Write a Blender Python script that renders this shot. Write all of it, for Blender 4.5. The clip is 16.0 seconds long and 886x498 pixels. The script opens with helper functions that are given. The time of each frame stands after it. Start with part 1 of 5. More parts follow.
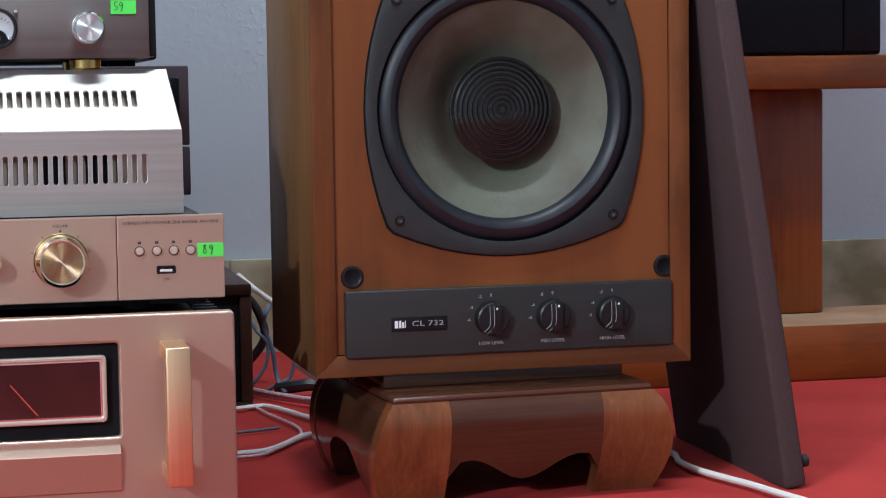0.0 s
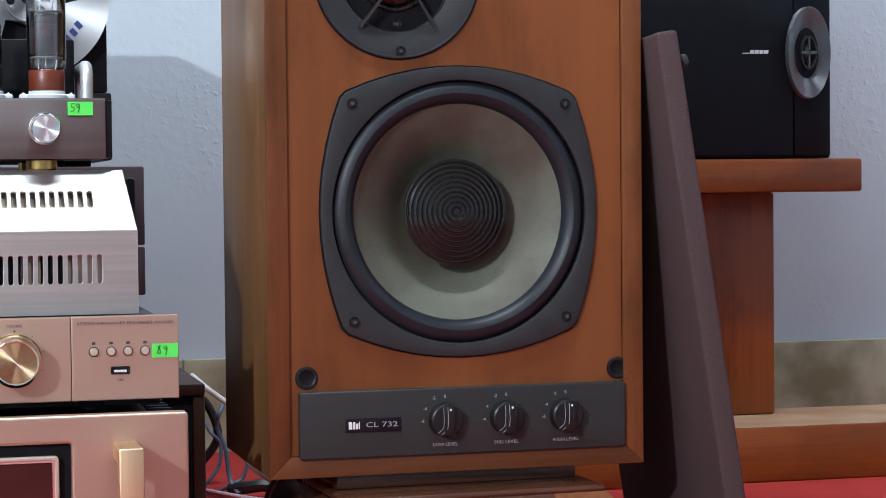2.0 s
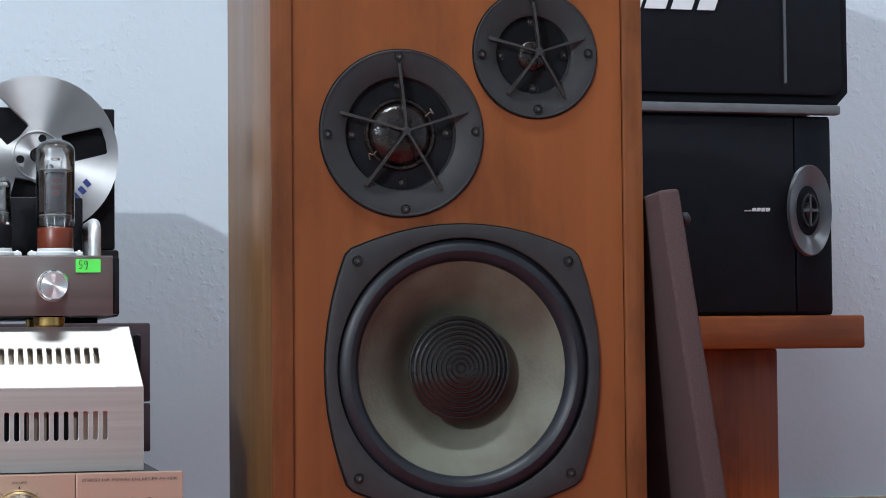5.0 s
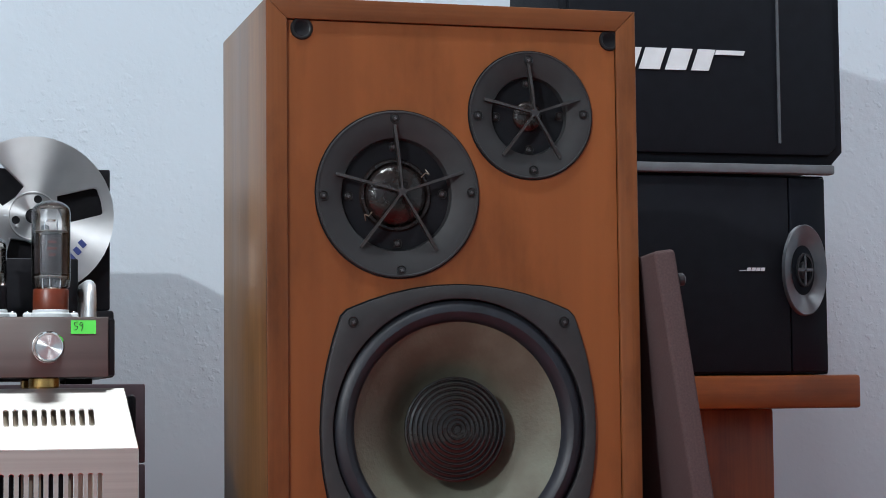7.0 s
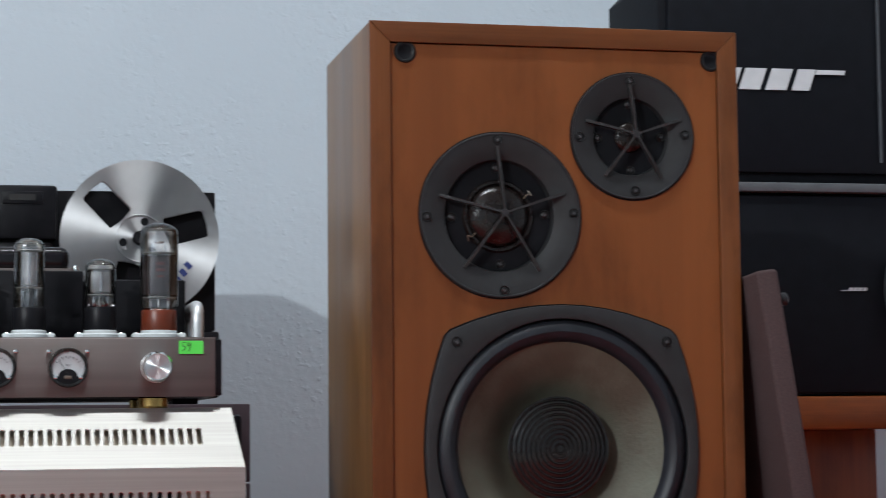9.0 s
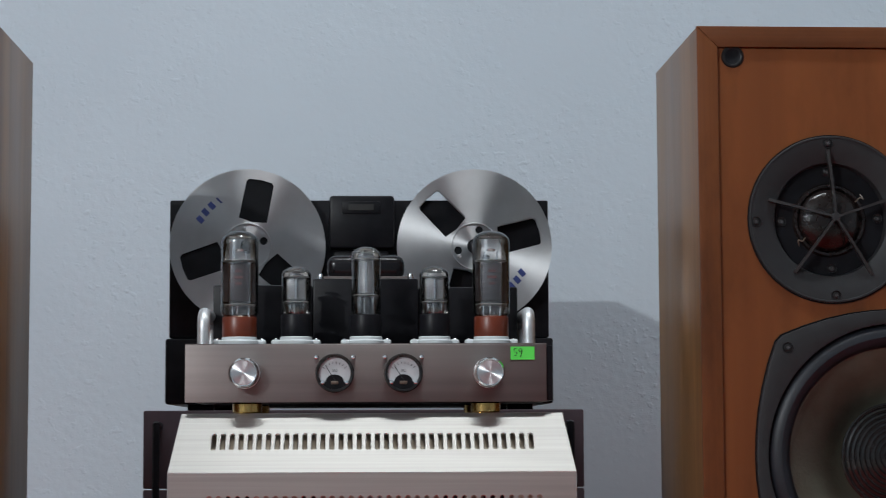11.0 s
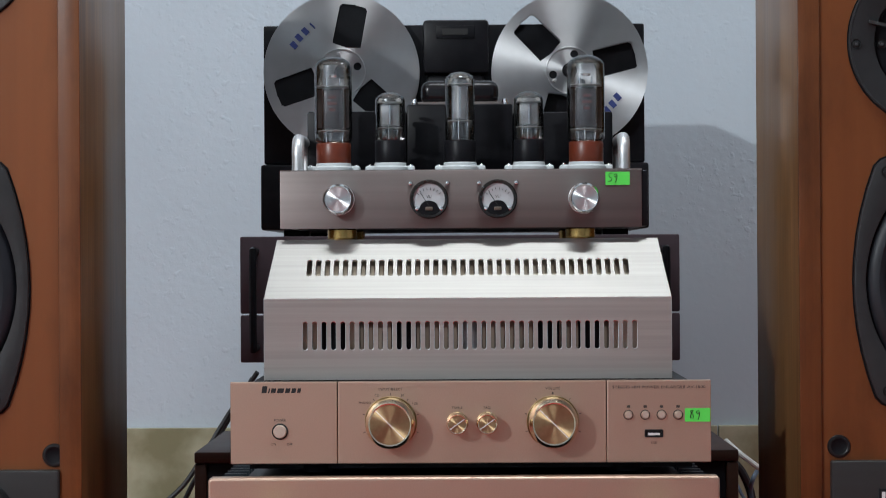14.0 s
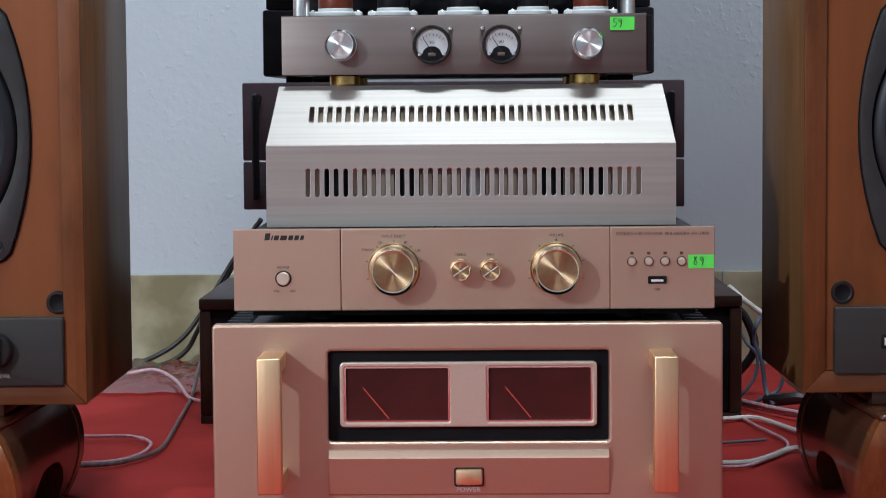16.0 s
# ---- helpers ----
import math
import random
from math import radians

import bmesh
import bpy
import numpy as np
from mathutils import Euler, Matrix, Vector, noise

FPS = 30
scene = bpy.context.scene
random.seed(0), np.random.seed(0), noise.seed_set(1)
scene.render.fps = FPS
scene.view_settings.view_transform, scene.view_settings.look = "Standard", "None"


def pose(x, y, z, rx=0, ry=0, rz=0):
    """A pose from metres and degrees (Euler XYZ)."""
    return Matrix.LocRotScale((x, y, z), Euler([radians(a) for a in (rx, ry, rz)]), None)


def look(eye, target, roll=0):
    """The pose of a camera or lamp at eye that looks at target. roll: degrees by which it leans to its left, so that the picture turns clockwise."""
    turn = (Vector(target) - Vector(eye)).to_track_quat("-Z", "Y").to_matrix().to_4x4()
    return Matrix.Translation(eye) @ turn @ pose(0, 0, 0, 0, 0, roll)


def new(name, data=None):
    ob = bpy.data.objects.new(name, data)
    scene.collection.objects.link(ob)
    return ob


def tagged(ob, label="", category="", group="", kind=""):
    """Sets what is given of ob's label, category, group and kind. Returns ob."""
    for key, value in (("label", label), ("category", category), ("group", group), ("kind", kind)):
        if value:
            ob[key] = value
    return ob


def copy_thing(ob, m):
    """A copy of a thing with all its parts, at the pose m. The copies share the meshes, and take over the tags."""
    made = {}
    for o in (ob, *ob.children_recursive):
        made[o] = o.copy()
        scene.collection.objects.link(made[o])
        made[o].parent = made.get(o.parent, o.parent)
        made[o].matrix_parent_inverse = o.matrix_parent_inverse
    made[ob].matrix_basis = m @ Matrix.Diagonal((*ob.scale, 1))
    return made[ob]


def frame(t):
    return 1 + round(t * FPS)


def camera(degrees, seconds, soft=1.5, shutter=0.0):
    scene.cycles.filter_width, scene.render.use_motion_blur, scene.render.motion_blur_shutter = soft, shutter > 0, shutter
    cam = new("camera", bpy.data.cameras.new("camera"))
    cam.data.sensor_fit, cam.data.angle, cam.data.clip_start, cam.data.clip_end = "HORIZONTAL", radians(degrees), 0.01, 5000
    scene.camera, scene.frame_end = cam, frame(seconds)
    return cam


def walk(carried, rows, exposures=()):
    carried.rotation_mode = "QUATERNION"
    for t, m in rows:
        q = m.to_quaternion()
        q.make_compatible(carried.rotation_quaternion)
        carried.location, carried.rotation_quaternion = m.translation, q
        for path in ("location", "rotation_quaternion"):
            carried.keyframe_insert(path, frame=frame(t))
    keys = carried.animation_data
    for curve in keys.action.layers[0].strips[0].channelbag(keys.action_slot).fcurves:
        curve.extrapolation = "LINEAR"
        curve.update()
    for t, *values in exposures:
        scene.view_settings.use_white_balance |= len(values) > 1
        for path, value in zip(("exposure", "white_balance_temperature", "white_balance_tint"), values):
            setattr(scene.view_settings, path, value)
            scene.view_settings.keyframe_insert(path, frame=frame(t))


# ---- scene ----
cam = camera(24.47, 16.0, soft=0.7, shutter=0.4)
# seconds, eye x y z, yaw, pitch, roll in degrees
PATH = [
    (0.0, -0.0004, -1.7848, 0.3773, -13.011, -4.501, -0.829),
    (0.5, -0.0013, -1.7893, 0.3790, -13.530, -3.586, -0.645),
    (1.0, -0.0022, -1.7935, 0.3800, -13.867, -2.549, -0.538),
    (1.5, -0.0024, -1.7948, 0.3791, -14.000, -2.031, -0.569),
    (2.0, -0.0035, -1.7929, 0.3802, -14.360, -1.744, -0.555),
    (2.5, -0.0052, -1.7967, 0.3801, -14.541, -1.092, -0.507),
    (3.0, -0.0070, -1.7999, 0.3799, -14.424, -0.342, -0.550),
    (3.5, -0.0060, -1.8029, 0.3797, -14.298, 0.419, -0.539),
    (4.0, -0.0063, -1.8054, 0.3786, -14.220, 1.237, -0.571),
    (4.5, -0.0079, -1.8063, 0.3800, -14.239, 2.001, -0.518),
    (5.0, -0.0065, -1.8049, 0.3810, -14.274, 2.625, -0.531),
    (7.5, -0.0099, -1.8044, 0.3839, -14.557, 4.458, -0.568),
    (8.0, -0.0128, -1.8055, 0.3834, -14.706, 4.588, -0.616),
    (8.5, -0.0152, -1.8096, 0.3830, -14.072, 4.713, -0.663),
    (9.0, -0.0180, -1.8174, 0.3812, -11.776, 4.895, -0.561),
    (9.5, -0.0180, -1.8282, 0.3810, -9.088, 4.971, -0.328),
    (10.0, -0.0115, -1.8373, 0.3781, -6.515, 5.130, -0.325),
    (10.2, -0.0096, -1.8366, 0.3765, -5.387, 5.201, -0.272),
    (12.3, -0.0013, -1.8342, 0.3834, -0.187, 4.961, -0.322),
    (12.5, -0.0018, -1.8352, 0.3823, -0.129, 4.859, -0.282),
    (13.0, -0.0023, -1.8325, 0.3805, 0.304, 3.674, -0.268),
    (13.5, -0.0027, -1.8319, 0.3795, 0.587, 1.590, -0.303),
    (14.0, -0.0016, -1.8282, 0.3816, 0.689, 0.226, -0.351),
    (14.5, 0.0011, -1.8218, 0.3816, 0.847, -0.823, -0.399),
    (15.0, 0.0004, -1.8254, 0.3823, 0.855, -2.031, -0.429),
    (15.5, 0.0001, -1.8218, 0.3817, 0.872, -3.114, -0.470),
    (16.0, 0.0002, -1.8204, 0.3822, 0.866, -4.096, -0.446),
]
walk(cam, [(t, look((x, y, z), (x - math.sin(radians(yaw)) * math.cos(radians(pitch)), y + math.cos(radians(yaw)) * math.cos(radians(pitch)), z + math.sin(radians(pitch))), roll))
           for t, x, y, z, yaw, pitch, roll in PATH],
     exposures=[(0.0, -0.1, 6020, 10), (0.5, 0.1, 6000, 10), (1.5, 0.1, 6050, 10), (3.5, 0.06, 6120, 10), (5.0, -0.06, 6230, 10), (7.5, -0.15, 6450, 10), (8.5, -0.33, 6500, 10),
                (9.0, -0.50, 6500, 10), (9.5, -0.60, 6500, 10), (10.2, -0.76, 6500, 10), (12.5, -0.82, 6500, 10), (14.0, -0.64, 6450, 10), (16.0, -0.42, 6250, 10)])

# ---- light ----
world = bpy.data.worlds.new("room_world")
scene.world = world
world.use_nodes = True
world.node_tree.nodes["Background"].inputs[0].default_value = (0.55, 0.62, 0.7, 1)
world.node_tree.nodes["Background"].inputs[1].default_value = 0.05


def area(name, eye, target, sx, sy, watts, colour):
    d = bpy.data.lights.new(name, "AREA")
    d.shape, d.size, d.size_y, d.energy, d.color = "RECTANGLE", sx, sy, watts, colour
    ob = new(name, d)
    ob.matrix_world = look(eye, target)
    return ob


area("wall_flood_light", (-2.78, -3.80, 2.14), (0.1, 0.6, 0.5), 0.14, 0.10, 148, (0.93, 0.98, 1.0))
area("ceiling_light_or_fill", (0.1, -0.55, 2.84), (0.1, -0.55, 0), 1.2, 0.2, 58, (0.90, 0.97, 1.0))
# added fill without a known source, brightens the wall on the right
area("ceiling_light_or_fill", (2.5, 0.1, 2.84), (2.5, 0.1, 0), 1.2, 0.2, 24, (0.90, 0.97, 1.0))

# ---- materials ----


def mat(name, colour, rough=0.5, metal=0.0, spec=0.5, second=None, scale=30.0, stretch=(1, 1, 1), bump=0.0, bump_scale=200.0, detail=4.0, contrast=(0.35, 0.65), coat=0.0, rough_var=0.0, bump_dist=0.002):
    m = bpy.data.materials.new(name)
    m.use_nodes = True
    nt = m.node_tree
    b = nt.nodes["Principled BSDF"]
    b.inputs["Roughness"].default_value = rough
    b.inputs["Metallic"].default_value = metal
    b.inputs["Specular IOR Level"].default_value = spec
    b.inputs["Coat Weight"].default_value = coat
    b.inputs["Coat Roughness"].default_value = 0.15
    b.inputs["Base Color"].default_value = (*colour, 1)
    co = nt.nodes.new("ShaderNodeTexCoord")
    mp = nt.nodes.new("ShaderNodeMapping")
    mp.inputs["Scale"].default_value = stretch
    nt.links.new(co.outputs["Object"], mp.inputs["Vector"])
    if second:
        n = nt.nodes.new("ShaderNodeTexNoise")
        n.inputs["Scale"].default_value, n.inputs["Detail"].default_value = scale, detail
        nt.links.new(mp.outputs[0], n.inputs["Vector"])
        r = nt.nodes.new("ShaderNodeValToRGB")
        r.color_ramp.elements[0].position, r.color_ramp.elements[1].position = contrast
        r.color_ramp.elements[0].color, r.color_ramp.elements[1].color = (*second, 1), (*colour, 1)
        nt.links.new(n.outputs["Fac"], r.inputs[0])
        nt.links.new(r.outputs[0], b.inputs["Base Color"])
        if rough_var:
            rr = nt.nodes.new("ShaderNodeMapRange")
            rr.inputs["To Min"].default_value, rr.inputs["To Max"].default_value = rough - rough_var, rough + rough_var
            nt.links.new(n.outputs["Fac"], rr.inputs[0])
            nt.links.new(rr.outputs[0], b.inputs["Roughness"])
    if bump:
        n2 = nt.nodes.new("ShaderNodeTexNoise")
        n2.inputs["Scale"].default_value, n2.inputs["Detail"].default_value = bump_scale, 5
        nt.links.new(mp.outputs[0], n2.inputs["Vector"])
        bp = nt.nodes.new("ShaderNodeBump")
        bp.inputs["Strength"].default_value, bp.inputs["Distance"].default_value = bump, bump_dist
        nt.links.new(n2.outputs["Fac"], bp.inputs["Height"])
        nt.links.new(bp.outputs[0], b.inputs["Normal"])
    return m


def wood(name, light, dark, axis=2, rough=0.4, coat=0.1, ring=14.0, fine=260.0, stain=0.76, pores=0.19):
    """Veneer with long streaks along one axis: broad bands and fine pores."""
    m = bpy.data.materials.new(name)
    m.use_nodes = True
    nt = m.node_tree
    b = nt.nodes["Principled BSDF"]
    co = nt.nodes.new("ShaderNodeTexCoord")
    layers = []
    for scale, squeeze, det in ((ring, 0.06, 3), (fine, 0.02, 2), (ring * 0.35, 0.3, 2)):
        mp = nt.nodes.new("ShaderNodeMapping")
        s = [1.0, 1.0, 1.0]
        s[axis] = squeeze
        mp.inputs["Scale"].default_value = s
        nt.links.new(co.outputs["Object"], mp.inputs["Vector"])
        n = nt.nodes.new("ShaderNodeTexNoise")
        n.inputs["Scale"].default_value, n.inputs["Detail"].default_value, n.inputs["Distortion"].default_value = scale, det, 0.4
        nt.links.new(mp.outputs[0], n.inputs["Vector"])
        layers.append(n)
    a = nt.nodes.new("ShaderNodeMath")
    a.operation = "MULTIPLY_ADD"
    a.inputs[1].default_value = pores
    nt.links.new(layers[1].outputs["Fac"], a.inputs[0])
    h = nt.nodes.new("ShaderNodeMath")
    h.operation = "MULTIPLY_ADD"
    h.inputs[1].default_value = 0.40
    nt.links.new(layers[0].outputs["Fac"], h.inputs[0])
    k = nt.nodes.new("ShaderNodeMath")
    k.operation = "MULTIPLY"
    k.inputs[1].default_value = 0.46
    nt.links.new(layers[2].outputs["Fac"], k.inputs[0])
    nt.links.new(k.outputs[0], h.inputs[2])
    nt.links.new(h.outputs[0], a.inputs[2])
    r = nt.nodes.new("ShaderNodeValToRGB")
    r.color_ramp.elements[0].position, r.color_ramp.elements[1].position = 0.285 + pores / 2, 0.595 + pores / 2
    r.color_ramp.elements[0].color, r.color_ramp.elements[1].color = (*dark, 1), (*light, 1)
    nt.links.new(a.outputs[0], r.inputs[0])
    st = nt.nodes.new("ShaderNodeTexNoise")
    st.inputs["Scale"].default_value, st.inputs["Detail"].default_value, st.inputs["Roughness"].default_value = 11.0, 7.0, 0.62
    sm = nt.nodes.new("ShaderNodeMapping")
    long = [1.0, 1.0, 1.0]
    long[axis] = 0.35
    sm.inputs["Scale"].default_value = long
    nt.links.new(co.outputs["Object"], sm.inputs["Vector"])
    nt.links.new(sm.outputs[0], st.inputs["Vector"])
    sr = nt.nodes.new("ShaderNodeMapRange")
    sr.inputs["From Min"].default_value, sr.inputs["From Max"].default_value = 0.34, 0.52
    sr.inputs["To Min"].default_value, sr.inputs["To Max"].default_value = stain, 1.0
    nt.links.new(st.outputs["Fac"], sr.inputs["Value"])
    mul = nt.nodes.new("ShaderNodeVectorMath")
    mul.operation = "SCALE"
    nt.links.new(r.outputs[0], mul.inputs[0])
    nt.links.new(sr.outputs[0], mul.inputs["Scale"])
    nt.links.new(mul.outputs[0], b.inputs["Base Color"])
    rv = nt.nodes.new("ShaderNodeMapRange")
    rv.inputs["To Min"].default_value, rv.inputs["To Max"].default_value = rough - 0.1, rough + 0.12
    nt.links.new(st.outputs["Fac"], rv.inputs["Value"])
    nt.links.new(rv.outputs[0], b.inputs["Roughness"])
    b.inputs["Specular IOR Level"].default_value = 0.25
    b.inputs["Coat Weight"].default_value = coat
    b.inputs["Coat Roughness"].default_value = 0.25
    bp = nt.nodes.new("ShaderNodeBump")
    bp.inputs["Strength"].default_value, bp.inputs["Distance"].default_value = 0.08, 0.0006
    nt.links.new(layers[1].outputs["Fac"], bp.inputs["Height"])
    nt.links.new(bp.outputs[0], b.inputs["Normal"])
    return m


def glass(name):
    m = bpy.data.materials.new(name)
    m.use_nodes = True
    nt = m.node_tree
    nt.nodes.remove(nt.nodes["Principled BSDF"])
    clear, shine, mix, fr = (nt.nodes.new("ShaderNode" + k) for k in ("BsdfTransparent", "BsdfGlossy", "MixShader", "Fresnel"))
    lift = nt.nodes.new("ShaderNodeMath")
    lift.operation = "POWER"
    lift.inputs[1].default_value = 0.84
    clear.inputs[0].default_value = (0.985, 0.985, 0.985, 1)
    shine.inputs["Roughness"].default_value, fr.inputs["IOR"].default_value = 0.07, 1.62
    for a, b in ((fr.outputs[0], lift.inputs[0]), (lift.outputs[0], mix.inputs[0]), (clear.outputs[0], mix.inputs[1]), (shine.outputs[0], mix.inputs[2]), (mix.outputs[0], nt.nodes["Material Output"].inputs["Surface"])):
        nt.links.new(a, b)
    return m


WALL = mat("wall_paint", (0.540, 0.599, 0.658), 0.7, second=(0.508, 0.566, 0.625), scale=3, bump=0.30, bump_scale=70, bump_dist=0.004)


def roughen(m):
    """Trowel lumps that come and go in patches, with raised flecks."""
    nt = m.node_tree
    co = nt.nodes.new("ShaderNodeTexCoord")
    lumps, patch, pits = (nt.nodes.new("ShaderNodeTex" + k) for k in ("Noise", "Noise", "Noise"))
    lumps.inputs["Scale"].default_value, lumps.inputs["Detail"].default_value = 85, 6
    patch.inputs["Scale"].default_value, patch.inputs["Detail"].default_value = 4.5, 4
    pits.inputs["Scale"].default_value, pits.inputs["Detail"].default_value = 95, 1.5
    for t in (lumps, patch, pits):
        nt.links.new(co.outputs["Object"], t.inputs["Vector"])
    amount, hole, total = nt.nodes.new("ShaderNodeMapRange"), nt.nodes.new("ShaderNodeMapRange"), nt.nodes.new("ShaderNodeMath")
    amount.inputs["From Min"].default_value, amount.inputs["From Max"].default_value = 0.38, 0.68
    amount.inputs["To Min"].default_value, amount.inputs["To Max"].default_value = 0.15, 1.0
    nt.links.new(patch.outputs["Fac"], amount.inputs["Value"])
    hole.inputs["From Min"].default_value, hole.inputs["From Max"].default_value = 0.60, 0.74
    hole.inputs["To Min"].default_value, hole.inputs["To Max"].default_value = 0.0, 1.0
    nt.links.new(pits.outputs["Fac"], hole.inputs["Value"])
    total.operation = "MULTIPLY_ADD"
    nt.links.new(lumps.outputs["Fac"], total.inputs[0])
    nt.links.new(amount.outputs[0], total.inputs[1])
    # flecks of plaster stand out only where the trowel left it rough
    rough_zone, fleck = nt.nodes.new("ShaderNodeMapRange"), nt.nodes.new("ShaderNodeMath")
    rough_zone.inputs["From Min"].default_value, rough_zone.inputs["From Max"].default_value = 0.46, 0.66
    rough_zone.inputs["To Min"].default_value, rough_zone.inputs["To Max"].default_value = 0.06, 0.55
    nt.links.new(patch.outputs["Fac"], rough_zone.inputs["Value"])
    fleck.operation = "MULTIPLY"
    nt.links.new(hole.outputs[0], fleck.inputs[0])
    nt.links.new(rough_zone.outputs[0], fleck.inputs[1])
    nt.links.new(fleck.outputs[0], total.inputs[2])
    bp = next(n for n in nt.nodes if n.bl_idname == "ShaderNodeBump")
    bp.inputs["Strength"].default_value = 0.38
    nt.links.new(total.outputs[0], bp.inputs["Height"])


roughen(WALL)
CEIL = mat("ceiling_paint", (0.7, 0.72, 0.73), 0.9, second=(0.66, 0.68, 0.7), scale=2)
DADO = mat("marble_tile", (0.50, 0.47, 0.33), 0.3, second=(0.24, 0.22, 0.125), scale=11, detail=8, contrast=(0.36, 0.62))
TILEF = mat("floor_tile", (0.42, 0.40, 0.36), 0.4, second=(0.36, 0.34, 0.30), scale=5)
DUST = mat("dusty_board", (0.42, 0.27, 0.17), 0.8, second=(0.30, 0.15, 0.07), scale=9, detail=6)
CARPET = mat("red_carpet", (0.46, 0.042, 0.037), 0.95, spec=0.15, second=(0.375, 0.031, 0.027), scale=7, bump=0.4, bump_scale=700)
BAFFLE = wood("baffle_veneer", (0.252, 0.081, 0.0230), (0.112, 0.033, 0.0090), 2, 0.42, 0.05, ring=9, fine=120, stain=0.66, pores=0.07)
CABINET = wood("cabinet_veneer", (0.30, 0.152, 0.058), (0.098, 0.043, 0.016), 2, 0.36, 0.2, ring=22)
EDGE = wood("edge_veneer", (0.192, 0.066, 0.021), (0.098, 0.030, 0.009), 2, 0.40, 0.1, stain=0.5)
EDGE_X = wood("edge_veneer_flat", (0.178, 0.060, 0.019), (0.092, 0.028, 0.008), 0, 0.40, 0.1)
STANDW = wood("stand_wood", (0.245, 0.086, 0.030), (0.085, 0.026, 0.010), 2, 0.22, 0.6, ring=34)
STANDD = wood("stand_dark_wood", (0.105, 0.040, 0.020), (0.040, 0.015, 0.009), 0, 0.22, 0.5, ring=20)
SHELFX = wood("shelf_wood", (0.36, 0.098, 0.018), (0.17, 0.041, 0.008), 0, 0.35, 0.25, ring=9, stain=0.65)
SHELFZ = wood("post_wood", (0.33, 0.085, 0.017), (0.13, 0.030, 0.007), 2, 0.35, 0.25, ring=9, stain=0.55)
DARKWOOD = wood("dark_case_wood", (0.06, 0.024, 0.014), (0.025, 0.011, 0.008), 0, 0.4, 0.1)
PLASTIC = mat("black_plastic", (0.030, 0.030, 0.033), 0.45, spec=0.22, second=(0.024, 0.024, 0.027), scale=60, bump=0.1, bump_scale=900)
DRIVER = mat("driver_frame", (0.030, 0.0308, 0.0325), 0.46, spec=0.24, second=(0.025, 0.0258, 0.0275), scale=50, bump=0.12, bump_scale=1500)
RUBBER = mat("rubber_surround", (0.016, 0.018, 0.024), 0.42, spec=0.30, second=(0.012, 0.014, 0.018), scale=40)
CONE = mat("paper_cone", (0.110, 0.116, 0.086), 0.66, second=(0.072, 0.064, 0.045), scale=18, bump=0.25, bump_scale=260)
GLOSSBLK = mat("gloss_black", (0.008, 0.0075, 0.008), 0.15, spec=0.5, second=(0.016, 0.0135, 0.013), scale=90)
PANELG = mat("panel_anodised", (0.0285, 0.0275, 0.0272), 0.45, spec=0.3, second=(0.0235, 0.0227, 0.0225), scale=60, stretch=(0.05, 1, 1))
BOSEB = mat("box_vinyl_black", (0.0075, 0.0085, 0.012), 0.55, spec=0.10, second=(0.006, 0.0068, 0.0095), scale=50, bump=0.15, bump_scale=900)
BOSEG = mat("box_satin_black", (0.0065, 0.0074, 0.011), 0.3, spec=0.13, second=(0.005, 0.0058, 0.0085), scale=20)
LIPGREY = mat("pale_grey_lip", (0.10, 0.106, 0.116), 0.5, second=(0.08, 0.085, 0.094), scale=40)
HORN = mat("brushed_horn", (0.165, 0.175, 0.19), 0.50, metal=0.8, second=(0.18, 0.19, 0.205), scale=60)
GREYRIM = mat("grey_rim", (0.075, 0.082, 0.092), 0.36, second=(0.06, 0.066, 0.075), scale=60)
SILVER = mat("brushed_silver", (0.476, 0.460, 0.432), 0.46, metal=1.0, second=(0.425, 0.402, 0.380), scale=260, stretch=(0.012, 1, 1))
STEEL = mat("brushed_steel", (0.235, 0.207, 0.198), 0.50, metal=1.0, second=(0.207, 0.182, 0.174), scale=140, stretch=(0.02, 1, 1))
GOLDPANEL = mat("rose_gold_panel", (0.535, 0.374, 0.290), 0.42, metal=0.8, second=(0.500, 0.348, 0.268), scale=900, bump=0.04, bump_scale=2500)
GOLDEDGE = mat("champagne_metal", (0.86, 0.60, 0.36), 0.39, metal=1.0, second=(0.79, 0.55, 0.33), scale=200, stretch=(1, 1, 0.03))
GOLDKNOB = mat("gold_knob", (0.60, 0.44, 0.25), 0.48, metal=1.0, second=(0.52, 0.37, 0.20), scale=150)
CHROME = mat("chrome", (0.82, 0.83, 0.85), 0.15, metal=1.0)
ALU = mat("spun_aluminium", (0.66, 0.66, 0.67), 0.55, metal=1.0, second=(0.60, 0.60, 0.61), scale=30)
KNOBALU = mat("bright_knob", (0.86, 0.86, 0.87), 0.42, metal=1.0, second=(0.78, 0.78, 0.79), scale=120)
for spun in (ALU, GOLDKNOB, KNOBALU, HORN):
    tg = spun.node_tree.nodes.new("ShaderNodeTangent")
    tg.direction_type, tg.axis = "RADIAL", "Y"
    pb_ = spun.node_tree.nodes["Principled BSDF"]
    pb_.inputs["Anisotropic"].default_value, pb_.inputs["Anisotropic Rotation"].default_value = 1.0, 0.25
    spun.node_tree.links.new(tg.outputs[0], pb_.inputs["Tangent"])
